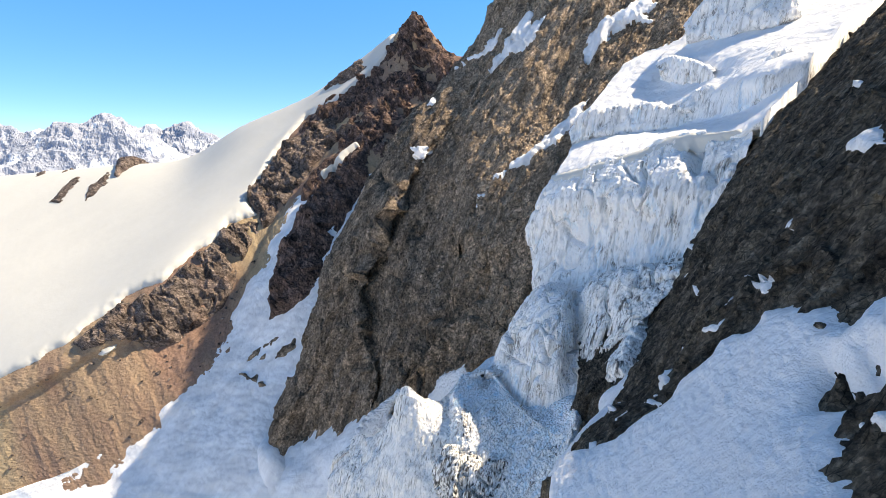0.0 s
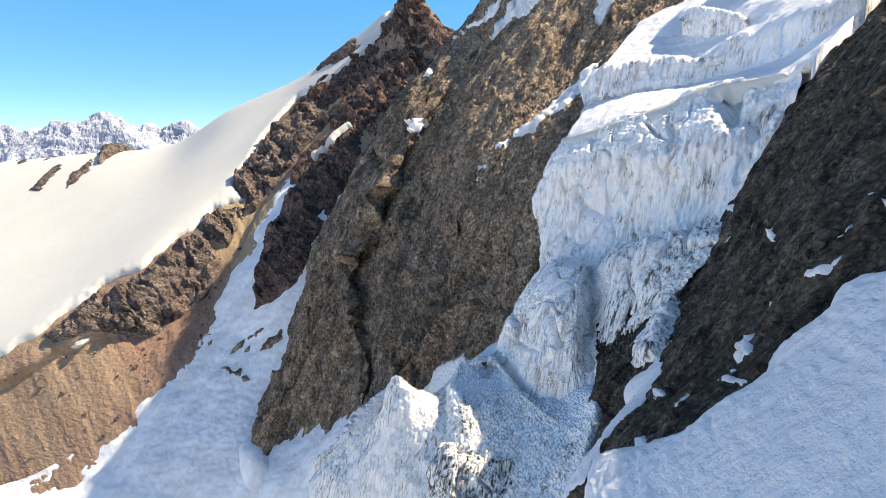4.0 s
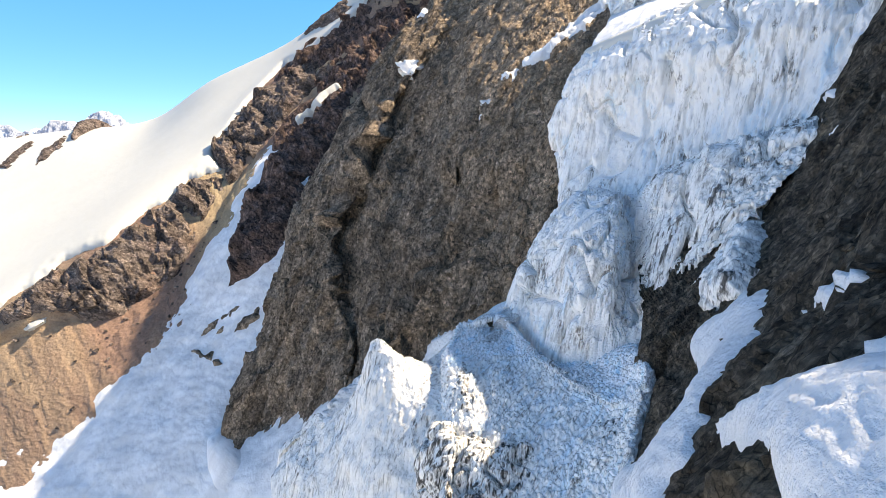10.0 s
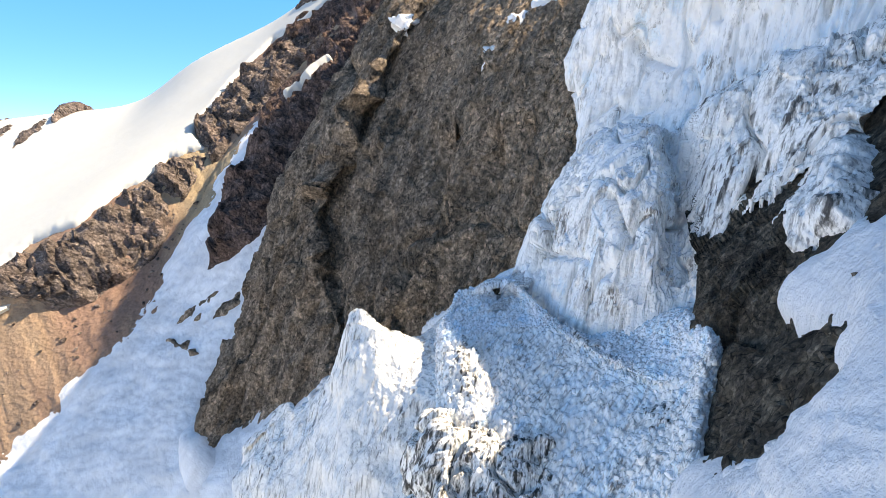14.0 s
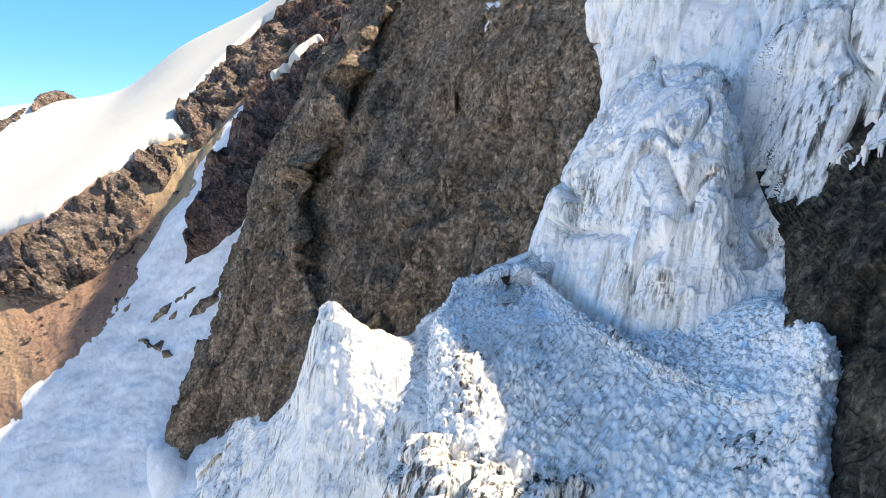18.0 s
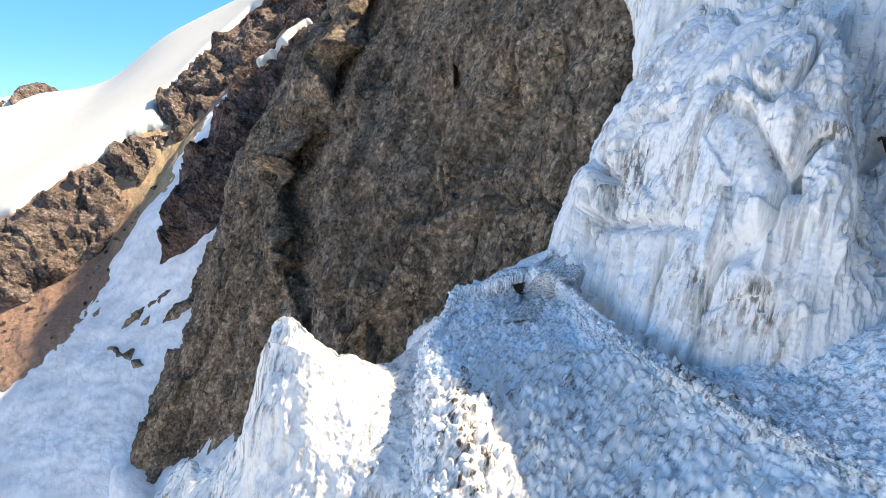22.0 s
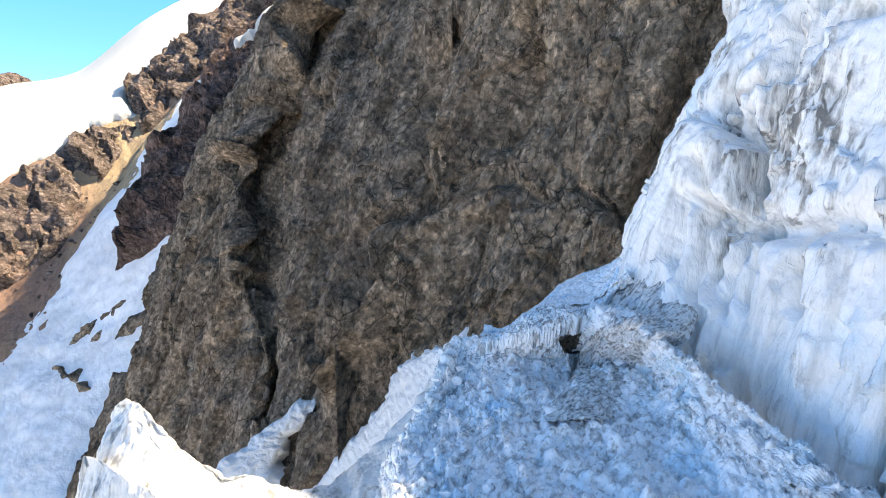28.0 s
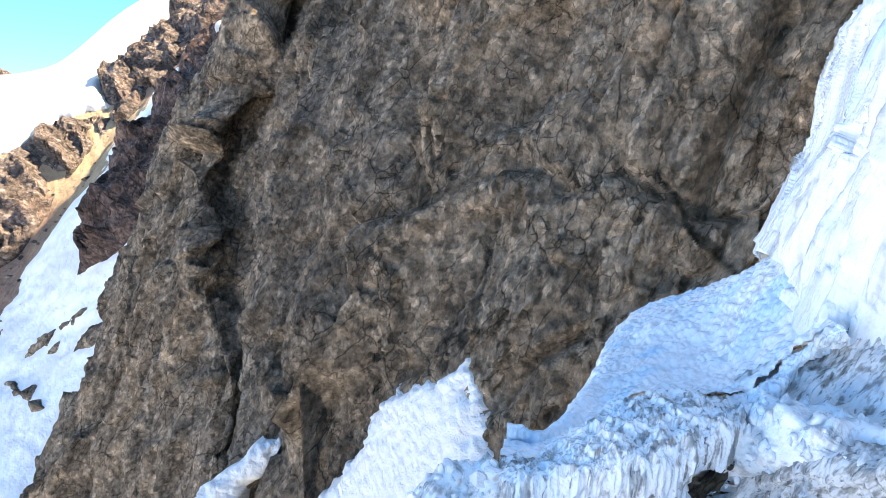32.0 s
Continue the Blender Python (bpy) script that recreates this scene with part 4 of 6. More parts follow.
MOUND_5 = [(8.3, 121.7, 100.0), (8.7, 122.0, 100.2), (9.3, 122.2, 100.4), (9.7, 121.8, 100.6), (10.2, 121.6, 100.7), (10.5, 121.4, 100.7), (10.7, 121.3, 100.7), (11.0, 121.2, 100.6)]
MOUND_6 = [(7.4, 120.1, 99.8), (7.8, 120.2, 100.0), (8.2, 120.3, 100.2), (8.6, 120.2, 100.3), (9.0, 120.1, 100.3), (9.3, 120.0, 100.3), (9.6, 120.0, 100.2), (9.9, 120.1, 100.1)]
MOUND_7 = [(6.6, 119.2, 99.4), (6.9, 118.9, 99.6), (7.3, 118.7, 99.7), (7.7, 118.6, 99.8), (8.0, 118.4, 99.9), (8.4, 118.5, 99.9), (8.7, 118.6, 99.7), (9.0, 118.8, 99.6)]
MOUND = [MOUND_0, MOUND_1, MOUND_2, MOUND_3, MOUND_4, MOUND_5, MOUND_6, MOUND_7]
HOLLOW_0 = [(23.0, 102.8, 99.8), (23.8, 104.4, 104.3), (25.1, 107.4, 107.7), (26.8, 114.4, 111.0), (29.6, 125.2, 118.3)]
HOLLOW_1 = [(23.5, 100.6, 100.6), (24.1, 102.1, 104.9), (25.6, 105.1, 108.2), (28.4, 112.8, 111.2), (31.6, 123.6, 118.3)]
HOLLOW_2 = [(24.1, 97.6, 101.7), (24.7, 99.1, 105.8), (26.7, 102.9, 109.6), (30.0, 110.0, 113.1), (34.5, 120.4, 118.3)]
HOLLOW_3 = [(25.0, 94.6, 102.8), (25.7, 96.0, 106.6), (28.0, 100.8, 110.8), (30.8, 106.2, 114.4), (35.4, 115.8, 119.4)]
HOLLOW_4 = [(25.9, 91.0, 104.9), (27.1, 93.1, 108.2), (29.2, 97.0, 112.2), (31.6, 101.5, 115.2), (34.0, 106.2, 119.2)]
HOLLOW = [HOLLOW_0, HOLLOW_1, HOLLOW_2, HOLLOW_3, HOLLOW_4]
# hangs metres in front of the wall, placed to fit the camera's view
CONE_0 = [(-13.0, 164.7, 80.4), (-11.9, 164.8, 80.6), (-10.5, 164.8, 80.7)]
CONE_1 = [(-16.0, 163.8, 77.7), (-13.8, 163.8, 78.0), (-11.2, 164.0, 78.8)]
CONE_2 = [(-19.3, 162.9, 75.7), (-16.2, 162.9, 75.8), (-13.1, 163.0, 76.0)]
CONE_3 = [(-22.3, 161.4, 73.2), (-18.1, 161.5, 73.3), (-13.9, 161.5, 73.5)]
CONE_4 = [(-26.8, 158.5, 67.7), (-20.8, 158.5, 67.7), (-14.4, 158.5, 67.7)]
CONE = [CONE_0, CONE_1, CONE_2, CONE_3, CONE_4]
STEP_A_0 = [(32.8, 160.6, 151.4), (35.9, 159.9, 156.4), (43.4, 156.9, 157.9), (50.6, 153.0, 158.0), (55.6, 149.6, 157.3), (58.1, 146.9, 155.3)]
STEP_A_1 = [(32.0, 156.7, 152.2), (35.0, 156.0, 157.1), (42.3, 153.1, 158.5), (49.3, 149.1, 158.6), (54.2, 145.8, 157.9), (56.5, 143.0, 156.0)]
STEP_A_2 = [(31.5, 154.3, 151.9), (34.5, 153.5, 156.7), (41.7, 150.6, 158.1), (48.5, 146.6, 158.2), (53.3, 143.3, 157.5), (55.5, 140.6, 155.6)]
STEP_A_3 = [(31.6, 153.2, 150.6), (34.5, 152.3, 154.0), (41.4, 149.3, 155.3), (48.2, 145.3, 155.5), (53.3, 142.2, 155.7), (55.7, 139.7, 155.3)]
STEP_A_4 = [(31.8, 152.6, 149.0), (34.6, 151.4, 151.2), (41.3, 148.4, 152.2), (48.1, 144.5, 152.7), (53.5, 141.5, 153.6), (56.1, 139.3, 154.8)]
STEP_A_5 = [(32.5, 155.8, 147.0), (35.4, 154.6, 149.3), (42.3, 151.6, 150.4), (49.3, 147.7, 150.9), (54.8, 144.7, 151.9), (57.5, 142.5, 153.2)]
STEP_A = [STEP_A_0, STEP_A_1, STEP_A_2, STEP_A_3, STEP_A_4, STEP_A_5]
STEP_B_0 = [(55.3, 149.0, 158.2), (59.7, 145.5, 160.9), (64.1, 140.9, 161.8), (66.8, 136.2, 162.5), (68.6, 133.5, 161.0)]
STEP_B_1 = [(53.9, 145.1, 158.7), (58.1, 141.6, 161.4), (62.2, 137.0, 162.2), (64.8, 132.3, 162.8), (66.5, 129.6, 161.3)]
STEP_B_2 = [(53.0, 142.6, 158.3), (57.1, 139.1, 160.9), (61.1, 134.5, 161.7), (63.6, 129.8, 162.4), (65.3, 127.1, 160.9)]
STEP_B_3 = [(53.0, 141.7, 157.7), (57.1, 138.0, 159.1), (61.4, 133.4, 160.3), (63.8, 128.8, 161.0), (65.6, 126.3, 160.6)]
STEP_B_4 = [(53.2, 141.3, 156.9), (57.2, 137.3, 157.1), (61.8, 132.8, 158.7), (64.2, 128.2, 159.5), (66.1, 125.9, 160.1)]
STEP_B_5 = [(54.5, 144.5, 155.3), (58.7, 140.6, 155.5), (63.5, 136.1, 157.2), (66.0, 131.4, 158.1), (68.0, 129.2, 158.8)]
STEP_B = [STEP_B_0, STEP_B_1, STEP_B_2, STEP_B_3, STEP_B_4, STEP_B_5]
STEP_C_0 = [(56.3, 166.0, 168.5), (58.7, 163.9, 170.6), (61.8, 160.6, 169.7), (64.8, 155.4, 167.4), (65.8, 153.5, 165.8)]
STEP_C_1 = [(54.9, 162.1, 168.9), (57.2, 160.0, 170.9), (60.2, 156.7, 170.1), (63.1, 151.5, 167.7), (64.0, 149.6, 166.2)]
STEP_C_2 = [(54.1, 159.6, 168.4), (56.3, 157.5, 170.3), (59.3, 154.2, 169.5), (62.1, 149.0, 167.2), (63.0, 147.1, 165.7)]
STEP_C_3 = [(54.2, 158.7, 168.0), (56.7, 156.3, 167.8), (59.7, 152.9, 166.7), (62.1, 147.9, 165.5), (63.0, 146.2, 165.1)]
STEP_C_4 = [(54.4, 158.3, 167.4), (57.3, 155.5, 165.1), (60.2, 152.1, 163.8), (62.3, 147.3, 163.6), (63.3, 145.8, 164.4)]
STEP_C_5 = [(55.6, 161.5, 165.8), (58.6, 158.7, 163.5), (61.6, 155.3, 162.2), (63.8, 150.5, 162.1), (64.8, 149.0, 162.9)]
STEP_C = [STEP_C_0, STEP_C_1, STEP_C_2, STEP_C_3, STEP_C_4, STEP_C_5]
STEP_D_0 = [(68.4, 135.1, 165.1), (70.1, 134.7, 167.4), (72.9, 134.0, 168.2), (74.4, 132.4, 167.9), (76.5, 131.6, 167.9)]
STEP_D_1 = [(66.3, 131.1, 165.3), (68.0, 130.7, 167.5), (70.7, 130.1, 168.3), (72.1, 128.4, 168.0), (74.2, 127.6, 168.0)]
STEP_D_2 = [(65.1, 128.6, 164.8), (66.7, 128.2, 167.0), (69.4, 127.6, 167.8), (70.7, 125.9, 167.4), (72.7, 125.1, 167.4)]
STEP_D_3 = [(64.9, 127.8, 164.4), (66.3, 127.1, 164.9), (68.9, 126.4, 165.5), (70.6, 124.9, 166.1), (72.4, 124.2, 167.0)]
STEP_D_4 = [(65.0, 127.4, 163.9), (66.1, 126.3, 162.7), (68.8, 125.6, 163.2), (70.6, 124.3, 164.6), (72.4, 123.8, 166.5)]
STEP_D_5 = [(66.8, 130.7, 162.7), (68.0, 129.6, 161.4), (70.7, 128.9, 161.9), (72.7, 127.6, 163.5), (74.5, 127.1, 165.4)]
STEP_D = [STEP_D_0, STEP_D_1, STEP_D_2, STEP_D_3, STEP_D_4, STEP_D_5]
STEP_E_0 = [(66.4, 175.2, 180.0), (69.4, 172.9, 185.2), (75.5, 170.4, 189.2), (80.5, 165.7, 189.5), (86.5, 160.6, 187.7), (87.3, 158.1, 182.4)]
STEP_E_1 = [(64.8, 171.2, 180.2), (67.7, 168.9, 185.2), (73.7, 166.4, 189.1), (78.5, 161.7, 189.3), (84.3, 156.6, 187.6), (85.0, 154.1, 182.4)]
STEP_E_2 = [(63.9, 168.7, 179.5), (66.7, 166.4, 184.4), (72.6, 163.9, 188.2), (77.3, 159.1, 188.4), (83.0, 154.0, 186.7), (83.7, 151.5, 181.6)]
STEP_E_3 = [(63.8, 167.8, 178.6), (66.8, 165.0, 180.9), (71.5, 162.0, 182.3), (75.5, 157.4, 183.1), (80.8, 152.5, 182.5), (83.6, 150.6, 180.8)]
STEP_E_4 = [(63.9, 167.3, 177.5), (67.0, 164.0, 177.3), (70.6, 160.6, 176.2), (74.0, 156.1, 177.7), (79.0, 151.4, 178.1), (83.8, 150.1, 179.8)]
STEP_E_5 = [(65.3, 170.5, 176.1), (68.5, 167.3, 175.8), (72.2, 163.9, 174.8), (75.7, 159.4, 176.4), (80.9, 154.7, 176.9), (85.8, 153.4, 178.6)]
STEP_E = [STEP_E_0, STEP_E_1, STEP_E_2, STEP_E_3, STEP_E_4, STEP_E_5]
RANGE_A_0 = [(-2339.3, 3036.2, -272.9), (-2197.4, 3036.2, -272.9), (-2083.8, 3036.2, -272.9), (-1941.8, 3036.2, -272.9), (-1828.3, 3036.2, -272.9), (-1714.7, 3036.2, -272.9), (-1615.4, 3036.2, -272.9), (-1516.0, 3036.2, -272.9), (-1402.4, 3036.2, -272.9), (-1260.5, 3036.2, -272.9), (-1118.5, 3036.2, -272.9)]
RANGE_A_1 = [(-2579.2, 3396.5, -38.9), (-2422.7, 3396.5, -38.9), (-2297.5, 3396.5, -38.9), (-2141.0, 3396.5, -38.9), (-2015.8, 3396.5, -38.9), (-1890.6, 3396.5, -38.9), (-1781.0, 3396.5, -38.9), (-1671.5, 3396.5, -38.9), (-1546.3, 3396.5, -38.9), (-1389.8, 3396.5, -38.9), (-1233.3, 3396.5, -38.9)]
RANGE_A_2 = [(-2687.2, 3542.1, -27.5), (-2524.1, 3544.9, -11.5), (-2393.7, 3554.8, 44.8), (-2230.6, 3563.3, 92.9), (-2100.2, 3563.6, 94.5), (-1969.7, 3568.1, 120.2), (-1855.6, 3566.1, 109.0), (-1741.5, 3559.0, 68.8), (-1611.0, 3552.8, 33.5), (-1448.0, 3544.9, -11.5), (-1284.9, 3540.6, -35.5)]
RANGE_A_3 = [(-2819.2, 3719.6, -16.0), (-2648.1, 3725.5, 17.7), (-2511.2, 3746.3, 135.6), (-2340.2, 3764.1, 236.7), (-2203.3, 3764.7, 240.1), (-2066.5, 3774.2, 294.0), (-1946.7, 3770.1, 270.4), (-1827.0, 3755.2, 186.1), (-1690.1, 3742.1, 112.0), (-1519.1, 3725.5, 17.7), (-1348.0, 3716.6, -32.9)]
RANGE_A_4 = [(-3059.1, 4028.4, -74.0), (-2873.5, 4028.4, -74.0), (-2725.0, 4028.4, -74.0), (-2539.3, 4028.4, -74.0), (-2390.8, 4028.4, -74.0), (-2242.3, 4028.4, -74.0), (-2112.4, 4028.4, -74.0), (-1982.5, 4028.4, -74.0), (-1834.0, 4028.4, -74.0), (-1648.3, 4028.4, -74.0), (-1462.7, 4028.4, -74.0)]
RANGE_A = [RANGE_A_0, RANGE_A_1, RANGE_A_2, RANGE_A_3, RANGE_A_4]
RANGE_B_0 = [(-2110.4, 3738.0, -363.6), (-1935.7, 3738.0, -363.6), (-1823.9, 3738.0, -363.6), (-1726.1, 3738.0, -363.6), (-1603.8, 3738.0, -363.6), (-1499.0, 3738.0, -363.6), (-1376.7, 3738.0, -363.6), (-1236.9, 3738.0, -363.6), (-1097.1, 3738.0, -363.6)]
RANGE_B_1 = [(-2303.9, 4140.3, -72.7), (-2113.2, 4140.3, -72.7), (-1991.1, 4140.3, -72.7), (-1884.3, 4140.3, -72.7), (-1750.8, 4140.3, -72.7), (-1636.4, 4140.3, -72.7), (-1502.9, 4140.3, -72.7), (-1350.3, 4140.3, -72.7), (-1197.7, 4140.3, -72.7)]
RANGE_B_2 = [(-2391.0, 4300.2, -61.6), (-2193.0, 4317.4, 35.9), (-2066.4, 4324.2, 74.9), (-1955.5, 4322.2, 63.2), (-1817.0, 4327.0, 90.5), (-1698.2, 4321.5, 59.3), (-1559.7, 4318.0, 39.8), (-1401.3, 4305.3, -32.3), (-1243.0, 4300.2, -61.6)]
RANGE_B_3 = [(-2497.4, 4495.1, -50.6), (-2290.6, 4531.0, 153.0), (-2158.3, 4545.4, 234.4), (-2042.5, 4541.1, 210.0), (-1897.8, 4551.1, 267.0), (-1773.8, 4539.6, 201.8), (-1629.1, 4532.5, 161.1), (-1463.7, 4505.9, 10.5), (-1298.3, 4495.1, -50.6)]
RANGE_B_4 = [(-2690.8, 4835.6, -110.0), (-2468.1, 4835.6, -110.0), (-2325.5, 4835.6, -110.0), (-2200.8, 4835.6, -110.0), (-2044.8, 4835.6, -110.0), (-1911.2, 4835.6, -110.0), (-1755.3, 4835.6, -110.0), (-1577.1, 4835.6, -110.0), (-1398.9, 4835.6, -110.0)]
RANGE_B = [RANGE_B_0, RANGE_B_1, RANGE_B_2, RANGE_B_3, RANGE_B_4]
RANGE_C_0 = [(-4103.2, 4049.5, -406.5), (-3724.7, 4049.5, -406.5), (-3421.9, 4049.5, -406.5), (-3156.9, 4049.5, -406.5), (-2910.9, 4049.5, -406.5), (-2816.2, 4049.5, -406.5), (-2702.7, 4049.5, -406.5), (-2551.3, 4049.5, -406.5), (-2399.9, 4049.5, -406.5)]
RANGE_C_1 = [(-4340.0, 4345.7, -83.7), (-3939.6, 4345.7, -83.7), (-3619.3, 4345.7, -83.7), (-3339.1, 4345.7, -83.7), (-3078.8, 4345.7, -83.7), (-2978.7, 4345.7, -83.7), (-2858.6, 4345.7, -83.7), (-2698.5, 4345.7, -83.7), (-2538.3, 4345.7, -83.7)]
RANGE_C_2 = [(-4446.5, 4470.2, 11.6), (-4036.3, 4477.3, 52.0), (-3708.1, 4474.5, 35.8), (-3421.0, 4482.7, 82.2), (-3154.4, 4482.3, 80.2), (-3051.8, 4478.7, 60.0), (-2928.8, 4479.5, 64.1), (-2764.7, 4472.0, 21.7), (-2600.6, 4459.5, -49.0)]
RANGE_C_3 = [(-4576.7, 4619.4, 111.4), (-4154.5, 4634.1, 194.6), (-3816.7, 4628.2, 161.3), (-3521.2, 4645.1, 257.0), (-3246.7, 4644.3, 252.8), (-3141.2, 4637.0, 211.2), (-3014.5, 4638.5, 219.6), (-2845.7, 4623.1, 132.2), (-2676.8, 4597.4, -13.3)]
RANGE_C_4 = [(-4813.4, 4819.8, -109.2), (-4369.4, 4819.8, -109.2), (-4014.1, 4819.8, -109.2), (-3703.3, 4819.8, -109.2), (-3414.7, 4819.8, -109.2), (-3303.7, 4819.8, -109.2), (-3170.5, 4819.8, -109.2), (-2992.8, 4819.8, -109.2), (-2815.2, 4819.8, -109.2)]
RANGE_C = [RANGE_C_0, RANGE_C_1, RANGE_C_2, RANGE_C_3, RANGE_C_4]


# ---- relief of each kind of surface ----
def grooved(g, at_uv, lines, grooves):
    """Gullies, clefts and ribs along lines of a sheet: depth in metres, width in metres."""
    span = sheet(lines, np.linspace(0, 1, 12), np.linspace(0, 1, 12))
    span = np.array([np.linalg.norm(np.diff(span, axis=1), axis=2).sum(1).mean(), np.linalg.norm(np.diff(span, axis=0), axis=2).sum(0).mean()])
    h = 0
    for line, depth, width in grooves:
        h = h + depth * near_line(at_uv * span + 0.6 * width * fbm(g / (3 * width), 2)[..., None], np.array(line) * span, width)
    return h


def wall_relief(g, at_uv=None):
    q = stretched(g, (-0.45, -0.28, -1), 4.5, 1.0)
    p = stretched(g, (-0.5, -0.25, -0.9), 2.4, 1.0) + 0.6 * fbm(g / 2.5, 3)[..., None]
    far = 1 - 0.35 * np.clip((at_uv[..., 1] - 0.55) / 0.2, 0, 1)
    h = 5.6 * (ridged(q / 15, 3) - 0.66) + 2.0 * (ridged(q / 4.6 + 5, 3, 0.55) - 0.6) + 2.6 * facets(p / 5.5, 1)
    h = h * far + 1.2 * facets(p / 2.1, 2) + 0.25 * fbm(g / 0.9, 3, 0.6)
    return h + grooved(g, at_uv, WALL, WALL_GROOVES)


def near_wall_relief(g, at_uv=None):
    p = stretched(g, (-0.5, -0.25, -0.9), 1.6, 1.0) + 0.25 * fbm(g / 0.9, 3)[..., None]
    return wall_relief(g, at_uv) + 0.5 * facets(p / 0.95, 11) + 0.2 * facets(p / 0.4, 12)


def under_snow(relief, outline, span):
    """The same relief, worn flat under a snow drift; span is the sheet's size in metres."""
    def worn(g, at_uv=None):
        drift = np.clip(inside(at_uv * span, np.array(outline) * span) / 1.5 + 1, 0, 1)
        return relief(g, at_uv) * (1 - 0.9 * drift)
    return worn


def massif_relief(g, at_uv=None):
    q = stretched(g, (0.55, -0.45, -0.7), 8.0, 1.0)
    return 0.7 * fbm(q / 5, 4) + 0.3 * fbm(g / 1.5, 3, 0.6)


def crag_relief(g, at_uv=None):
    q = stretched(g, (0.6, -0.2, -0.75), 2.0, 1.0)
    p = q + 0.8 * fbm(g / 4, 3)[..., None]
    return 5.5 * (ridged(q / 17, 3) - 0.6) + 4.5 * facets(p / 7, 4) + 2.2 * facets(p / 2.6, 5)


def right_relief(g, at_uv=None):
    q = stretched(g, (-0.6, 0.1, -0.8), 2.2, 1.0)
    p = q + 0.3 * fbm(g / 1.5, 3)[..., None]
    return 1.6 * (ridged(q / 9, 3) - 0.55) + 1.2 * facets(p / 2.6, 6) + 0.5 * facets(p / 0.9, 7) + 0.2 * fbm(g / 0.6, 3, 0.6)


def glacier_relief(g, at_uv=None):
    q = stretched(g, (0.9, -0.3, 0.1), 3.0, 1.0)
    return 1.0 * fbm(q / 9, 4) + 0.25 * fbm(g / 1.6, 3)


def ice_cracks(g):
    crack = np.abs(perlin(stretched(g, (-0.15, 0, -1), 3.2, 5.0) + 40))
    return np.exp(-(crack / 0.022) ** 2)


def ice_relief(g, at_uv=None):
    flute = stretched(g, (-0.1, 0.0, -1), 5.0, 1.0) + 0.25 * fbm(g / 3, 2)[..., None]
    fine = stretched(g, (-0.15, 0.0, -1), 9.0, 1.0)
    slab = stretched(g, (-0.2, 0.0, -1), 1.7, 1.0) + 0.15 * fbm(g / 1.2, 2)[..., None]
    rough = np.clip(0.5 + 2.5 * fbm(g / 4.5 + 7, 2), 0, 1)
    h = 0.8 * fbm(flute / 5, 2) + 0.45 * (billow(flute / 1.9, 1) - 0.3) + 0.7 * facets(slab / 2.6, 21) + 0.5 * facets(slab / 0.9, 22) * rough
    h = h + 0.75 * rough * (ridged(fine / 0.6, 2) - 0.6) + 0.1 * fbm(g / 0.35, 3, 0.6)
    return h - 1.3 * ice_cracks(g)


def ice_relief_small(g, at_uv=None):
    flute = stretched(g, (-0.1, 0.0, -1), 5.0, 1.0)
    h = 1.0 * fbm(g / 5, 3) + 0.9 * (ridged(flute / 2.2, 4, 0.6) - 0.5) + 0.35 * (ridged(flute / 0.7, 3, 0.6) - 0.5) + 0.15 * fbm(g / 0.4, 3, 0.6)
    return h


def drop_relief(g, at_uv=None):
    flute = stretched(g, (-0.1, 0.0, -1), 9.0, 1.0)
    return 0.12 * fbm(g / 1.5, 2) + 0.3 * (ridged(flute / 0.45, 3, 0.6) - 0.5) + 0.03 * fbm(g / 0.12, 3, 0.6)


def fin_relief(g, at_uv=None):
    flute = stretched(g, (-0.1, 0.0, -1), 8.0, 1.0)
    return 1.0 * fbm(g / 6, 3) + 0.5 * (ridged(flute / 2.2, 2) - 0.5) + 0.22 * (ridged(flute / 0.6, 3, 0.6) - 0.5) + 0.05 * fbm(g / 0.3, 3, 0.6)


def crevassed_relief(g, at_uv=None):
    flute = stretched(g, (-0.2, 0.0, -1), 4.0, 1.0)
    crack = np.abs(perlin(stretched(g, (-0.2, 0, -1), 3.0, 2.4) + 11))
    return 0.8 * fbm(g / 3, 3) + 1.3 * (ridged(flute / 1.6, 4, 0.6) - 0.45) - 1.6 * np.exp(-(crack / 0.06) ** 2)


def mound_relief(g, at_uv=None):
    q = stretched(g, (-0.5, -0.2, -0.7), 4.0, 1.0)
    return 0.2 * (ridged(q / 0.7, 3, 0.6) - 0.4) + 0.12 * (ridged(q / 0.22 + 3, 2) - 0.4) + 0.1 * fbm(g / 0.5, 3, 0.6)


def step_relief(g, at_uv=None):
    flute = stretched(g, (-0.1, 0.0, -1), 4.0, 1.0)
    return 0.9 * fbm(g / 6, 3) + 1.3 * (ridged(flute / 2.4, 4, 0.6) - 0.5)


def chunk_relief_thin(g, at_uv=None):
    return 0.2 * fbm(g / 1.8, 3) + 0.14 * spikes(g / 0.34, 3) + 0.07 * spikes(g / 0.16, 4) + 0.06 * perlin(g / 0.12)


def crag_relief_small(g, at_uv=None):
    return 2.0 * (ridged(g / 6, 4, 0.6) - 0.5)


def ripple_relief(g, at_uv=None):
    return 0.35 * perlin(g / 0.45) + 0.25 * fbm(g / 2, 2)


def penitent_relief(g, at_uv=None):
    return 0.22 * perlin(stretched(g, (0.5, -0.6, -0.5), 1.6, 0.5)) + 0.12 * fbm(g / 2, 2)


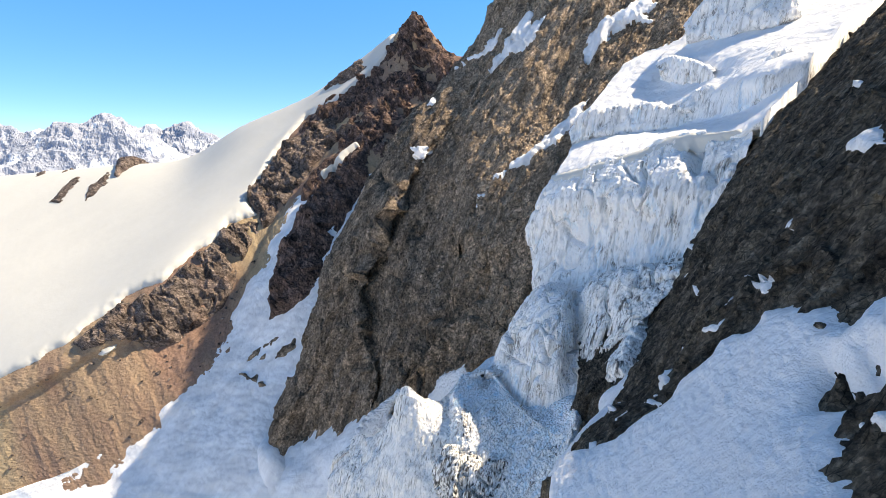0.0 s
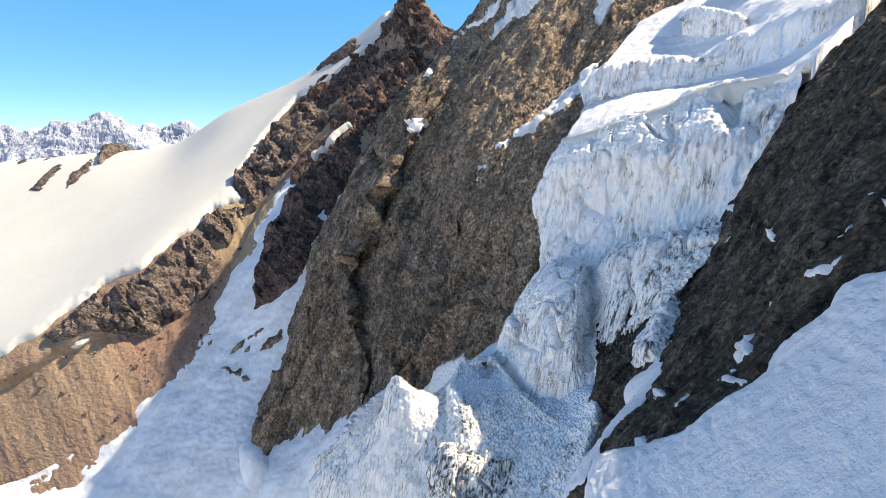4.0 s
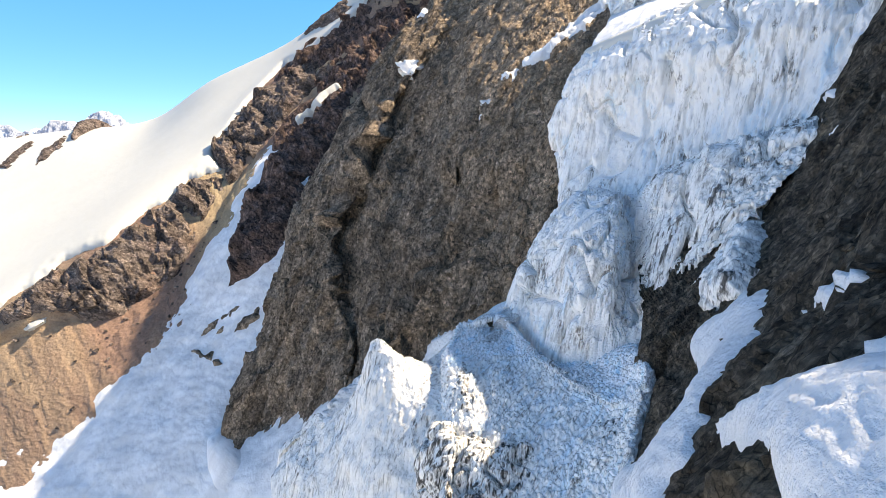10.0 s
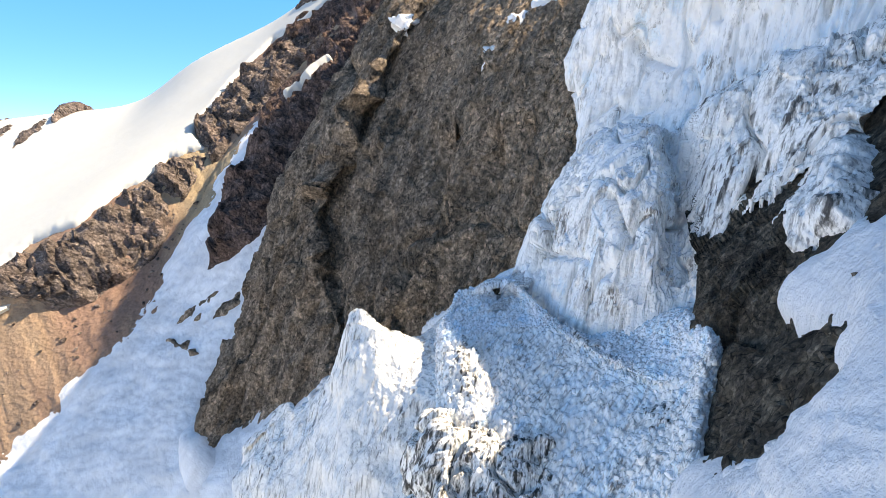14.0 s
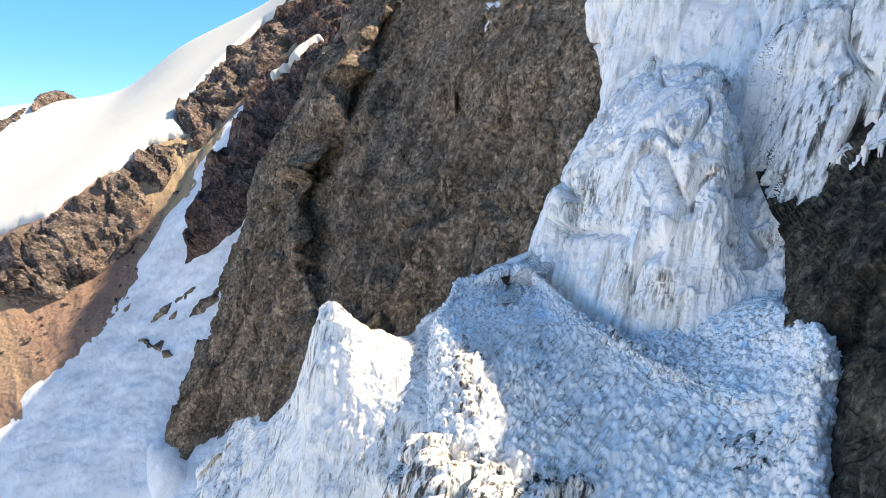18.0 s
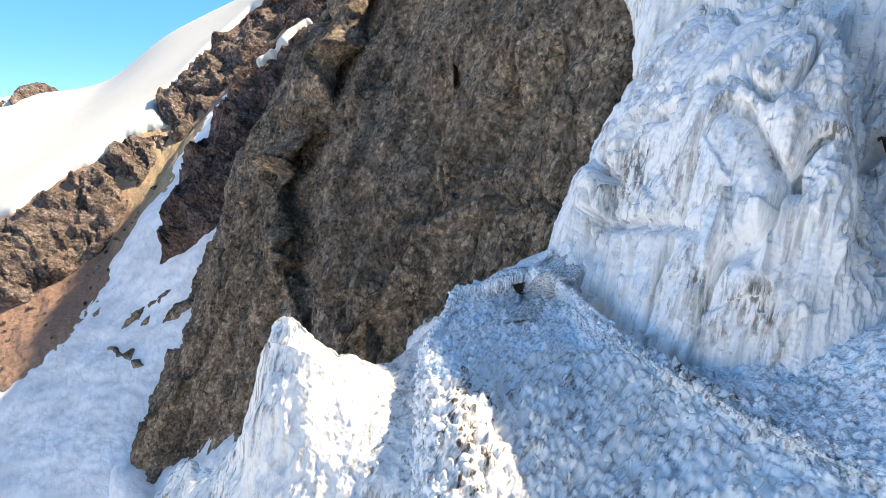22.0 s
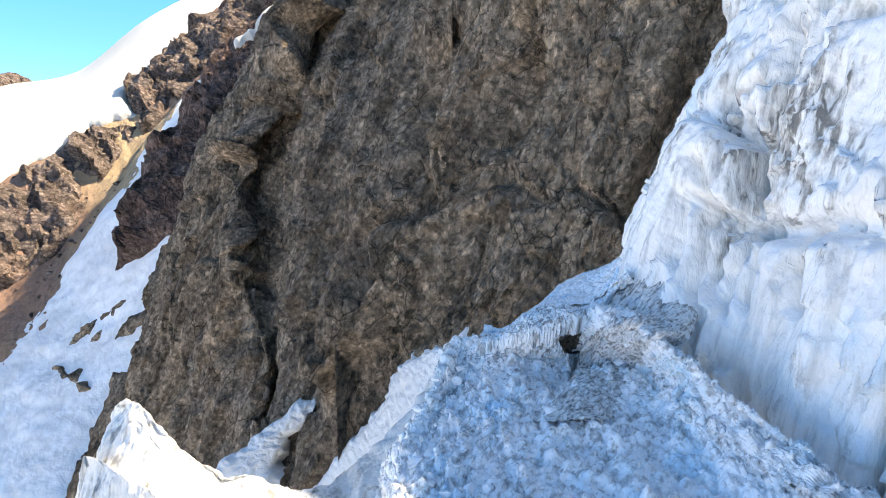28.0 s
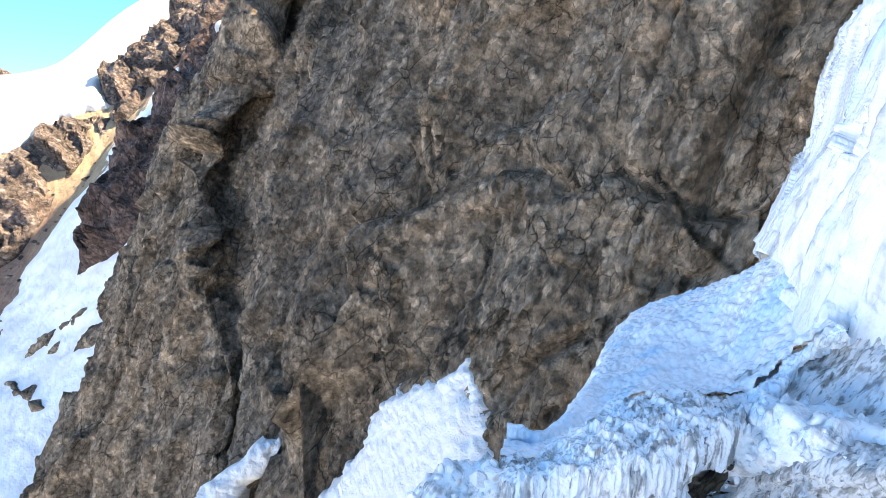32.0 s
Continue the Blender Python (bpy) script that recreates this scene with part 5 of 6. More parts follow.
def chunk_relief(g, at_uv=None):
    h = 0.5 * fbm(g / 6, 3) + 0.5 * (ridged(g / 2.6, 4) - 0.5) + 0.5 * spikes(g / 0.5, 1) + 0.28 * spikes(g / 0.24, 2) + 0.05 * perlin(g / 0.1) - 0.22
    if at_uv is None:
        return h
    calm = 0.35 + 0.65 * np.clip((at_uv[..., 1] - 0.1) / 0.15, 0, 1)
    return h * calm + grooved(g, at_uv, APRON, APRON_CLEFTS)


def cliff_relief(g, at_uv=None):
    q = stretched(g, (-0.1, 0.0, -1), 2.0, 1.0)
    fine = stretched(g, (-0.15, 0.0, -1), 5.0, 1.0)
    h = 1.1 * fbm(g / 8, 3) + 1.0 * (ridged(q / 4, 4, 0.6) - 0.55) + 0.5 * (billow(fine / 1.1, 3, 0.6) - 0.3) - 0.9 * ice_cracks(g)
    return h + grooved(g, at_uv, CLIFF, CLIFF_HOLLOWS)


def serac_relief(g, at_uv=None):
    calm = 1 - 0.4 * np.clip((0.22 - at_uv[..., 1]) / 0.08, 0, 1)
    return ice_relief(g) * calm + grooved(g, at_uv, SERAC, SERAC_CRACKS)


def upper_relief(g, at_uv=None):
    q = stretched(g, (1, -0.5, 0.2), 3.0, 1.0)
    return 1.0 * fbm(q / 14, 3) + 0.35 * fbm(g / 2.5, 3)


def far_relief(g, at_uv=None):
    return 110 * (ridged(g / 330, 7, 0.6) - 0.55)


# ---- outlines of covers, in sheet coordinates: along the guide lines, from line to line ----
BAND_OUTLINE = [(0.432, 0.286), (0.413, 0.334), (0.430, 0.401), (0.430, 0.437), (0.434, 0.489), (0.504, 0.551), (0.432, 0.539), (0.427, 0.599), (0.360, 0.618), (0.511, 0.704), (0.695, 0.828), (0.695, 0.711), (0.709, 0.671), (0.580, 0.585), (0.532, 0.532), (0.547, 0.496), (0.606, 0.463), (0.580, 0.399), (0.589, 0.346), (0.504, 0.315), (0.463, 0.294)]
SPUR_OUTLINE = [(0.881, 0.690), (0.842, 0.718), (0.802, 0.740), (0.807, 0.800), (0.718, 0.842), (0.857, 0.893), (0.912, 0.847), (0.928, 0.773), (0.943, 0.726)]
PEAK_OUTLINE = [(0.365, 0.616), (0.255, 0.616), (0.360, 0.675), (0.246, 0.723), (0.165, 0.800), (0.138, 0.831), (0.146, 0.909), (0.251, 0.921), (0.721, 0.921), (0.823, 0.890), (0.800, 0.802)]
FIELD_OUTLINE = [(0.437, 0.000), (0.420, 0.100), (0.430, 0.200), (0.430, 0.253), (0.425, 0.294), (0.420, 0.308), (0.406, 0.356), (0.427, 0.401), (0.422, 0.437), (0.442, 0.480), (0.427, 0.489), (0.499, 0.554), (0.425, 0.539), (0.427, 0.589), (0.358, 0.589), (0.322, 0.599), (0.272, 0.609), (0.358, 0.656), (0.399, 0.697), (0.294, 0.737), (0.172, 0.721), (0.169, 0.623), (0.146, 0.501), (0.129, 0.310), (0.134, 0.098), (0.110, 0.000)]
RIBS = [
    [(0.401, 0.556), (0.371, 0.586), (0.338, 0.614), (0.303, 0.654), (0.313, 0.704), (0.316, 0.764), (0.303, 0.825), (0.266, 0.92), (0.221, 1.0), (0.561, 0.935), (0.632, 0.852), (0.629, 0.794), (0.617, 0.754), (0.604, 0.714), (0.599, 0.682), (0.617, 0.657), (0.589, 0.634), (0.556, 0.607), (0.496, 0.581)],
]
OUTCROPS = [
    [(0.432, 0.511), (0.468, 0.532), (0.523, 0.544), (0.513, 0.530), (0.468, 0.516)],
    [(0.547, 0.501), (0.551, 0.525), (0.618, 0.544), (0.642, 0.535), (0.613, 0.513)],
    [(0.379, 0.473), (0.384, 0.492), (0.411, 0.508), (0.422, 0.494)],
    [(0.449, 0.484), (0.465, 0.501), (0.487, 0.496)],
    [(0.391, 0.449), (0.411, 0.453), (0.470, 0.449), (0.492, 0.458), (0.513, 0.446), (0.453, 0.444)],
    [(0.513, 0.444), (0.544, 0.449), (0.573, 0.444), (0.549, 0.439)],
]
WALL_SNOW = [
    [(0.158, 0.148), (0.123, 0.213), (0.093, 0.238), (0.085, 0.258), (0.098, 0.263), (0.115, 0.238), (0.140, 0.195)],
    [(0.123, 0.291), (0.088, 0.296), (0.070, 0.416), (0.063, 0.519), (0.078, 0.569), (0.070, 0.649), (0.083, 0.654), (0.098, 0.672), (0.100, 0.584), (0.105, 0.514), (0.113, 0.388)],
    [(0.100, 0.782), (0.080, 0.779), (0.065, 0.794), (0.058, 0.817), (0.053, 0.837), (0.048, 0.870), (0.055, 0.895), (0.063, 0.882), (0.073, 0.912), (0.070, 0.865), (0.078, 0.827), (0.093, 0.817), (0.103, 0.810), (0.103, 0.789)],
    [(0.288, 0.777), (0.266, 0.777), (0.228, 0.794), (0.198, 0.817), (0.173, 0.815), (0.165, 0.842), (0.165, 0.872), (0.160, 0.887), (0.190, 0.890), (0.201, 0.885), (0.226, 0.865), (0.228, 0.830), (0.248, 0.807), (0.263, 0.789)],
    [(0.256, 0.266), (0.236, 0.283), (0.238, 0.311), (0.266, 0.381)],
    [(0.206, 0.188), (0.190, 0.195), (0.195, 0.218)],
    [(0.353, 0.762), (0.316, 0.774), (0.321, 0.779)],
]
RIGHT_SNOW = [
    [(0.008, 0.338), (0.100, 0.469), (0.160, 0.346), (0.201, 0.323), (0.256, 0.313), (0.283, 0.301), (0.313, 0.313), (0.361, 0.298), (0.393, 0.303), (0.404, 0.293), (0.411, 0.291), (0.398, 0.271), (0.421, 0.276), (0.444, 0.283), (0.439, 0.266), (0.424, 0.233), (0.424, 0.201), (0.426, 0.188), (0.416, 0.180), (0.419, 0.170), (0.434, 0.163), (0.454, 0.158), (0.474, 0.128), (0.431, 0.073), (0.409, 0.110), (0.404, 0.120), (0.391, 0.120), (0.376, 0.130), (0.368, 0.140), (0.366, 0.155), (0.353, 0.148), (0.338, 0.143), (0.351, 0.128), (0.358, 0.108), (0.356, 0.093), (0.353, 0.073), (0.356, 0.058), (0.351, 0.048), (0.351, 0.030), (0.343, 0.000), (0.301, 0.000), (0.100, 0.140), (0.000, 0.263)],
    [(0.368, 0.083), (0.378, 0.075), (0.398, 0.045), (0.393, 0.038), (0.371, 0.075)],
    [(0.506, 0.326), (0.511, 0.321), (0.494, 0.298), (0.479, 0.291), (0.476, 0.296), (0.489, 0.308)],
    [(0.471, 0.338), (0.479, 0.326), (0.469, 0.313), (0.469, 0.326)],
    [(0.449, 0.306), (0.461, 0.301), (0.444, 0.296)],
    [(0.424, 0.336), (0.434, 0.328), (0.441, 0.316), (0.421, 0.316)],
    [(0.649, 0.341), (0.659, 0.321), (0.657, 0.303), (0.619, 0.273), (0.632, 0.303)],
    [(0.714, 0.521), (0.714, 0.474), (0.709, 0.454), (0.709, 0.486)],
    [(0.579, 0.341), (0.579, 0.331), (0.566, 0.321), (0.566, 0.331)],
    [(0.411, 0.679), (0.348, 0.589), (0.316, 0.566), (0.288, 0.549), (0.251, 0.531), (0.218, 0.519), (0.193, 0.509), (0.165, 0.504), (0.130, 0.491), (0.090, 0.476), (0.068, 0.474), (0.055, 0.474), (0.035, 0.471), (0.008, 0.464), (0.000, 0.476), (0.000, 0.652), (0.000, 0.732), (0.030, 0.734), (0.043, 0.749), (0.070, 0.737), (0.118, 0.679), (0.110, 0.569), (0.118, 0.556), (0.133, 0.559), (0.145, 0.556), (0.155, 0.551), (0.160, 0.544), (0.183, 0.561), (0.208, 0.571), (0.231, 0.581), (0.286, 0.674), (0.283, 0.697), (0.286, 0.724), (0.293, 0.744), (0.313, 0.752), (0.333, 0.749), (0.353, 0.747), (0.376, 0.724), (0.391, 0.719), (0.404, 0.714)],
    [(0.338, 0.376), (0.353, 0.371), (0.363, 0.363), (0.373, 0.363), (0.356, 0.353), (0.326, 0.341), (0.323, 0.353), (0.323, 0.363)],
    [(0.283, 0.341), (0.298, 0.343), (0.316, 0.363), (0.316, 0.351), (0.296, 0.333), (0.288, 0.321), (0.283, 0.323)],
    [(0.293, 0.504), (0.308, 0.499), (0.318, 0.496), (0.273, 0.449), (0.263, 0.454), (0.263, 0.464)],
    [(0.246, 0.376), (0.256, 0.376), (0.273, 0.393), (0.266, 0.376), (0.231, 0.341), (0.226, 0.343)],
    [(0.155, 0.381), (0.178, 0.373), (0.158, 0.358), (0.150, 0.366)],
    [(0.521, 0.514), (0.516, 0.499), (0.499, 0.459), (0.486, 0.451), (0.496, 0.474)],
    [(0.406, 0.371), (0.401, 0.358), (0.393, 0.358)],
    [(0.426, 0.338), (0.426, 0.331), (0.414, 0.326)],
    [(0.541, 0.739), (0.546, 0.734), (0.549, 0.727), (0.544, 0.732)],
    [(0.561, 0.794), (0.566, 0.792), (0.571, 0.769), (0.566, 0.767)],
    [(0.000, 0.757), (0.005, 0.787), (0.040, 0.779), (0.125, 0.529), (0.108, 0.534), (0.025, 0.779), (0.023, 0.729)],
]
WALL_GROOVES = [
    ([(0.459, 0.749), (0.489, 0.744), (0.529, 0.744), (0.559, 0.749), (0.619, 0.774), (0.657, 0.764), (0.679, 0.742), (0.699, 0.722)], -6, 2.6),
    ([(0.627, 0.794), (0.662, 0.782), (0.699, 0.767), (0.732, 0.737)], 4, 2.4),
    ([(0.509, 0.817), (0.559, 0.822), (0.604, 0.830)], -3, 1.6),
    ([(0.569, 0.915), (0.591, 0.912), (0.612, 0.910), (0.634, 0.910), (0.657, 0.917)], -2.2, 0.8),
    ([(0.629, 0.882), (0.642, 0.895), (0.659, 0.915), (0.667, 0.935)], -1.6, 0.6),
    ([(0.627, 0.877), (0.599, 0.875), (0.579, 0.877), (0.554, 0.880)], -1.3, 0.6),
    ([(0.456, 0.602), (0.509, 0.589), (0.556, 0.642)], -2.5, 1.4),
    ([(0.669, 0.744), (0.634, 0.714), (0.604, 0.717), (0.591, 0.742)], -4, 2.4),
    ([(0.669, 0.935), (0.689, 0.937), (0.697, 0.932)], -1.0, 0.6),
    ([(0.632, 0.865), (0.617, 0.852), (0.604, 0.835)], -1.2, 0.7),
    ([(0.749, 0.880), (0.727, 0.887), (0.717, 0.900)], -1.4, 0.9),
    ([(0.321, 0.190), (0.398, 0.371), (0.454, 0.328), (0.519, 0.406)], -4, 2.2),
    ([(0.476, 0.810), (0.524, 0.815), (0.566, 0.820)], -3, 1.8),
    ([(0.439, 0.654), (0.534, 0.667), (0.604, 0.632), (0.672, 0.589)], 2.5, 1.8),
    ([(0.474, 0.852), (0.524, 0.847), (0.574, 0.850)], -2.4, 1.5),
    ([(0.714, 0.822), (0.674, 0.830), (0.629, 0.827)], -2, 1.4),
    ([(0.617, 0.754), (0.649, 0.744), (0.674, 0.719), (0.714, 0.672), (0.747, 0.629)], -2.5, 2.0),
    ([(0.5, 0.5), (0.58, 0.49), (0.65, 0.48), (0.72, 0.475), (0.8, 0.47)], 5, 5.0),
]
FIELD_ROCKS = [
    [(0.184, 0.313), (0.129, 0.310), (0.129, 0.322), (0.126, 0.339), (0.126, 0.348), (0.150, 0.337), (0.177, 0.322), (0.191, 0.317)],
    [(0.222, 0.282), (0.196, 0.286), (0.186, 0.294), (0.169, 0.305), (0.174, 0.308), (0.196, 0.308), (0.215, 0.296), (0.224, 0.286)],
    [(0.215, 0.248), (0.191, 0.260), (0.165, 0.277), (0.184, 0.279), (0.208, 0.267), (0.220, 0.260)],
    [(0.162, 0.232), (0.129, 0.243), (0.153, 0.246), (0.167, 0.234)],
    [(0.158, 0.255), (0.129, 0.270), (0.146, 0.270), (0.160, 0.260)],
    [(0.251, 0.210), (0.232, 0.229), (0.243, 0.222)],
    [(0.205, 0.525), (0.193, 0.530), (0.196, 0.539), (0.215, 0.539)],
    [(0.205, 0.609), (0.174, 0.632), (0.172, 0.661), (0.282, 0.690), (0.329, 0.685), (0.258, 0.644)],
]
FOOT_SNOW = [
    [(0.817, 0.722), (0.782, 0.759), (0.769, 0.782), (0.757, 0.797), (0.739, 0.805), (0.737, 0.802), (0.724, 0.815), (0.724, 0.837), (0.722, 0.850), (0.719, 0.855), (0.729, 0.862), (0.739, 0.867), (0.747, 0.872), (0.764, 0.877), (0.777, 0.885), (0.840, 0.892)],
]
APRON_CLEFTS = [
    ([(0.599, 0.210), (0.575, 0.200), (0.530, 0.217), (0.489, 0.270), (0.432, 0.348)], -1.5, 0.28),
    ([(0.623, 0.174), (0.640, 0.134), (0.644, 0.136), (0.649, 0.138), (0.654, 0.138)], -0.8, 0.25),
    ([(0.539, 0.141), (0.558, 0.174), (0.578, 0.198)], -0.8, 0.25),
    ([(0.224, 0.537), (0.246, 0.573), (0.251, 0.609)], -0.5, 0.4),
    ([(0.351, 0.523), (0.296, 0.573), (0.274, 0.606)], -0.4, 0.3),
    ([(0.680, 0.451), (0.692, 0.408), (0.697, 0.356)], -0.8, 0.5),
]
CLIFF_HOLLOWS = [
    ([(0.153, 0.766), (0.344, 0.766)], -4.5, 1.5),
    ([(0.391, 0.833), (0.499, 0.862)], -2.5, 1.3),
    ([(0.241, 0.589), (0.329, 0.589), (0.406, 0.587)], -3.0, 0.35),
    ([(0.177, 0.518), (0.274, 0.542), (0.322, 0.566)], -1.8, 0.3),
    ([(0.399, 0.456), (0.480, 0.463), (0.551, 0.470)], -1.8, 0.4),
    ([(0.544, 0.351), (0.611, 0.372), (0.668, 0.408)], -1.6, 0.4),
]
SERAC_CRACKS = [
    ([(0.594, 0.148), (0.661, 0.148), (0.735, 0.148)], -1.0, 0.22),
    ([(0.594, 0.155), (0.644, 0.158), (0.702, 0.155)], -0.8, 0.2),
    ([(0.597, 0.172), (0.647, 0.167), (0.699, 0.162)], -1.1, 0.22),
    ([(0.623, 0.136), (0.678, 0.136), (0.737, 0.134)], -0.8, 0.2),
    ([(0.587, 0.181), (0.632, 0.177), (0.673, 0.174)], -1.0, 0.22),
    ([(0.356, 0.115), (0.439, 0.138), (0.463, 0.148), (0.492, 0.165), (0.511, 0.179)], -0.9, 0.2),
    ([(0.589, 0.143), (0.592, 0.158), (0.592, 0.172), (0.580, 0.184)], -0.9, 0.2),
    ([(0.379, 0.153), (0.396, 0.138), (0.439, 0.138)], -1.0, 0.18),
    ([(0.530, 0.141), (0.585, 0.148)], -0.8, 0.2),
    ([(0.508, 0.177), (0.542, 0.174), (0.575, 0.172)], -1.3, 0.3),
    ([(0.434, 0.313), (0.461, 0.334), (0.544, 0.382), (0.580, 0.418)], -1.4, 0.45),
    ([(0.606, 0.136), (0.594, 0.184), (0.589, 0.236), (0.632, 0.301)], -0.7, 0.3),
    ([(0.558, 0.556), (0.549, 0.601), (0.556, 0.635)], -1.6, 0.35),
    ([(0.399, 0.141), (0.516, 0.169), (0.558, 0.172)], -1.0, 0.3),
    ([(0.377, 0.181), (0.473, 0.177), (0.501, 0.172), (0.542, 0.169)], -1.2, 0.25),
    ([(0.351, 0.098), (0.461, 0.146), (0.499, 0.160)], -0.8, 0.2),
    ([(0.618, 0.148), (0.589, 0.189), (0.585, 0.222), (0.611, 0.253)], -0.7, 0.2),
    ([(0.616, 0.162), (0.654, 0.155), (0.685, 0.155)], -0.9, 0.2),
    ([(0.592, 0.205), (0.623, 0.200), (0.649, 0.203)], -0.9, 0.2),
]
APRON_ROCKS = [
    [(0.178, 0.536), (0.231, 0.494), (0.281, 0.526), (0.296, 0.571), (0.266, 0.617), (0.213, 0.632), (0.19, 0.599)],
    [(0.683, 0.439), (0.690, 0.370), (0.699, 0.291), (0.704, 0.298), (0.699, 0.384), (0.685, 0.456)],
    [(0.716, 0.618), (0.728, 0.592), (0.792, 0.613), (0.831, 0.654), (0.780, 0.656), (0.728, 0.635)],
]
RIGHT_ROCKS = [
    [(0.383, 0.195), (0.398, 0.188), (0.409, 0.165), (0.398, 0.165), (0.391, 0.178)],
    [(0.353, 0.201), (0.363, 0.193), (0.358, 0.183)],
    [(0.291, 0.313), (0.306, 0.313), (0.306, 0.306), (0.291, 0.298), (0.283, 0.301)],
]
CREVASSED = [
    [(0.000, 0.654), (0.000, 0.621), (0.158, 0.666), (0.241, 0.678), (0.317, 0.685), (0.477, 0.678), (0.580, 0.656), (0.554, 0.683), (0.504, 0.735), (0.468, 0.790), (0.317, 0.816), (0.079, 0.802), (0.000, 0.695)],
]
ICE_BANKS = [
    [(0.361, 0.825), (0.386, 0.825), (0.383, 0.905), (0.401, 0.915), (0.419, 0.930), (0.446, 0.927), (0.469, 0.942), (0.499, 0.825), (0.464, 0.754), (0.431, 0.734), (0.404, 0.712), (0.383, 0.717), (0.368, 0.737), (0.348, 0.752)],
]
RIDGE_SNOW = [
    [(0.883, 0.757), (0.883, 0.778), (0.881, 0.814), (0.754, 0.847), (0.761, 0.859), (0.876, 0.845), (0.914, 0.800), (0.912, 0.766)],
    [(0.537, 0.286), (0.520, 0.296), (0.527, 0.313), (0.551, 0.303), (0.556, 0.286)],
]
LAP_SNOW = [(0.771, 0.155), (0.752, 0.153), (0.759, 0.232), (0.757, 0.265), (0.759, 0.289), (0.759, 0.308), (0.764, 0.327), (0.854, 0.351), (1.000, 0.382), (0.936, 0.153)]



# ---- the large landforms ----
WALL_SPAN = (205.0, 180.0)
wall = landform("rock_wall", WALL, 560, 440, under_snow(wall_relief, FOOT_SNOW[0], WALL_SPAN), WALL_ROCK, "dark grey-brown volcanic rock wall with steep gullies above the glacier", "rock wall", True, part=(0, 0.76))
landform("rock_face", WALL, 860, 420, under_snow(near_wall_relief, FOOT_SNOW[0], WALL_SPAN), WALL_ROCK, smooth=True, skirt=0, part=(0.755, 1), parent=wall)
scree = landform("scree_slope", MASSIF, 300, 370, massif_relief, SCREE, "tan and red scree slope with runnels under a snow ridge", "scree slope")
landform("glacier", GLACIER, 200, 320, glacier_relief, SNOW, "shaded glacier tongue of grey-white snow between scree and rock", "glacier", True)
landform("upper_glacier", UPPER, 230, 270, upper_relief, UPPER_ICE, "stepped upper glacier with white snow above the ice cliff", "glacier", True, 6.0)
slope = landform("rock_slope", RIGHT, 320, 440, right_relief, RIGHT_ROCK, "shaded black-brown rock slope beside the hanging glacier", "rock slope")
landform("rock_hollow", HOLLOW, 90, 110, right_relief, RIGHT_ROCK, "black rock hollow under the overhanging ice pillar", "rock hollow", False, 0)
cliff = thing("ice_cliff", "tall white ice cliff with vertical dirt streaks and a hollow", "ice cliff")
landform("ice_face", CLIFF, 300, 360, cliff_relief, ICE, "", "", True, 0, "", parent=cliff)
serac = thing("serac", "leaning white serac with fluted sides and cracks", "serac")
landform("front_face", SERAC, 400, 380, serac_relief, ICE, "", "", True, 0, "", (0, 0.46), parent=serac)
landform("side_face", SERAC, 300, 130, serac_relief, ICE, "", "", True, 0, "", (0.455, 0.68), parent=serac)
pillar = thing("ice_pillar", "dirt-streaked grey ice pillar over a dark rock hollow", "ice pillar")
landform("ice_column", SERAC, 260, 180, serac_relief, DIRTY_ICE, "", "", True, 0, "", (0.66, 1), parent=pillar)
apron = thing("ice_apron", "apron of rubble ice tinted blue for its shade, with loose blocks", "ice apron")
bed = landform("rubble_bed", APRON, 540, 580, chunk_relief, SHADE_BLUE_ICE, "", "", True, 0, "", (0.08, 0.5), parent=apron, upright=True)
fall = thing("ice_fall", "steep bluish icefall of spiky rubble below the apron", "icefall")
chute = landform("rubble_chute", APRON, 440, 320, chunk_relief, FALL_ICE, "", "", True, 6, "", (0.495, 1), parent=fall, upright=True)
ledge = thing("ice_ledge", "snow ledge tinted blue for its shade, with a fluted icy drop", "ice ledge")
landform("snow_top", LEDGE, 460, 240, chunk_relief_thin, SHADE_LEDGE_SNOW, "", "", True, 0, "", (0, 0.56), parent=ledge)
landform("fluted_drop", LEDGE, 640, 120, drop_relief, DROP_ICE, "", "", True, 0, "", (0.55, 0.81), parent=ledge)
landform("icy_foot", LEDGE, 200, 60, drop_relief, DROP_ICE, "", "", True, 0, "", (0.805, 1), (0, 0.505), ledge)
# underside given the dark rock colour in place of the gap's shade
landform("dark_underside", LEDGE, 140, 60, drop_relief, RIGHT_ROCK, "ledge underside coloured dark for the shade of the gap", "", False, 0, "", (0.805, 1), (0.5, 0.76), ledge)
landform("ice_mound", MOUND, 320, 360, mound_relief, MOUND_ICE, "grit-covered grey ice mound wedged between ledge and serac", "ice mound", True, 0, "")
fin = thing("ice_fin", "sunlit ice fin with grey fluted face beside the apron", "ice fin")
landform("crest", FIN, 220, 380, fin_relief, FIN_ICE, "", "", True, 0, "", (0, 1), (0, 0.5), fin)
landform("fluted_face", FIN, 260, 380, fin_relief, FIN_ICE, "", "", True, 6, "", (0, 1), (0.49, 1), fin)
for lines in (STEP_A, STEP_B, STEP_C, STEP_D, STEP_E):
    step = thing("ice_step", "small broken ice wall across the snowy upper glacier", "ice step", "ice steps on the upper glacier")
    landform("snow_brow", lines, 150, 36, step_relief, UPPER_ICE, "", "", True, 0, "", (0, 0.42), parent=step)
    landform("ice_face", lines, 170, 60, step_relief, ICE, "", "", True, 0, "", (0.41, 1), parent=step)
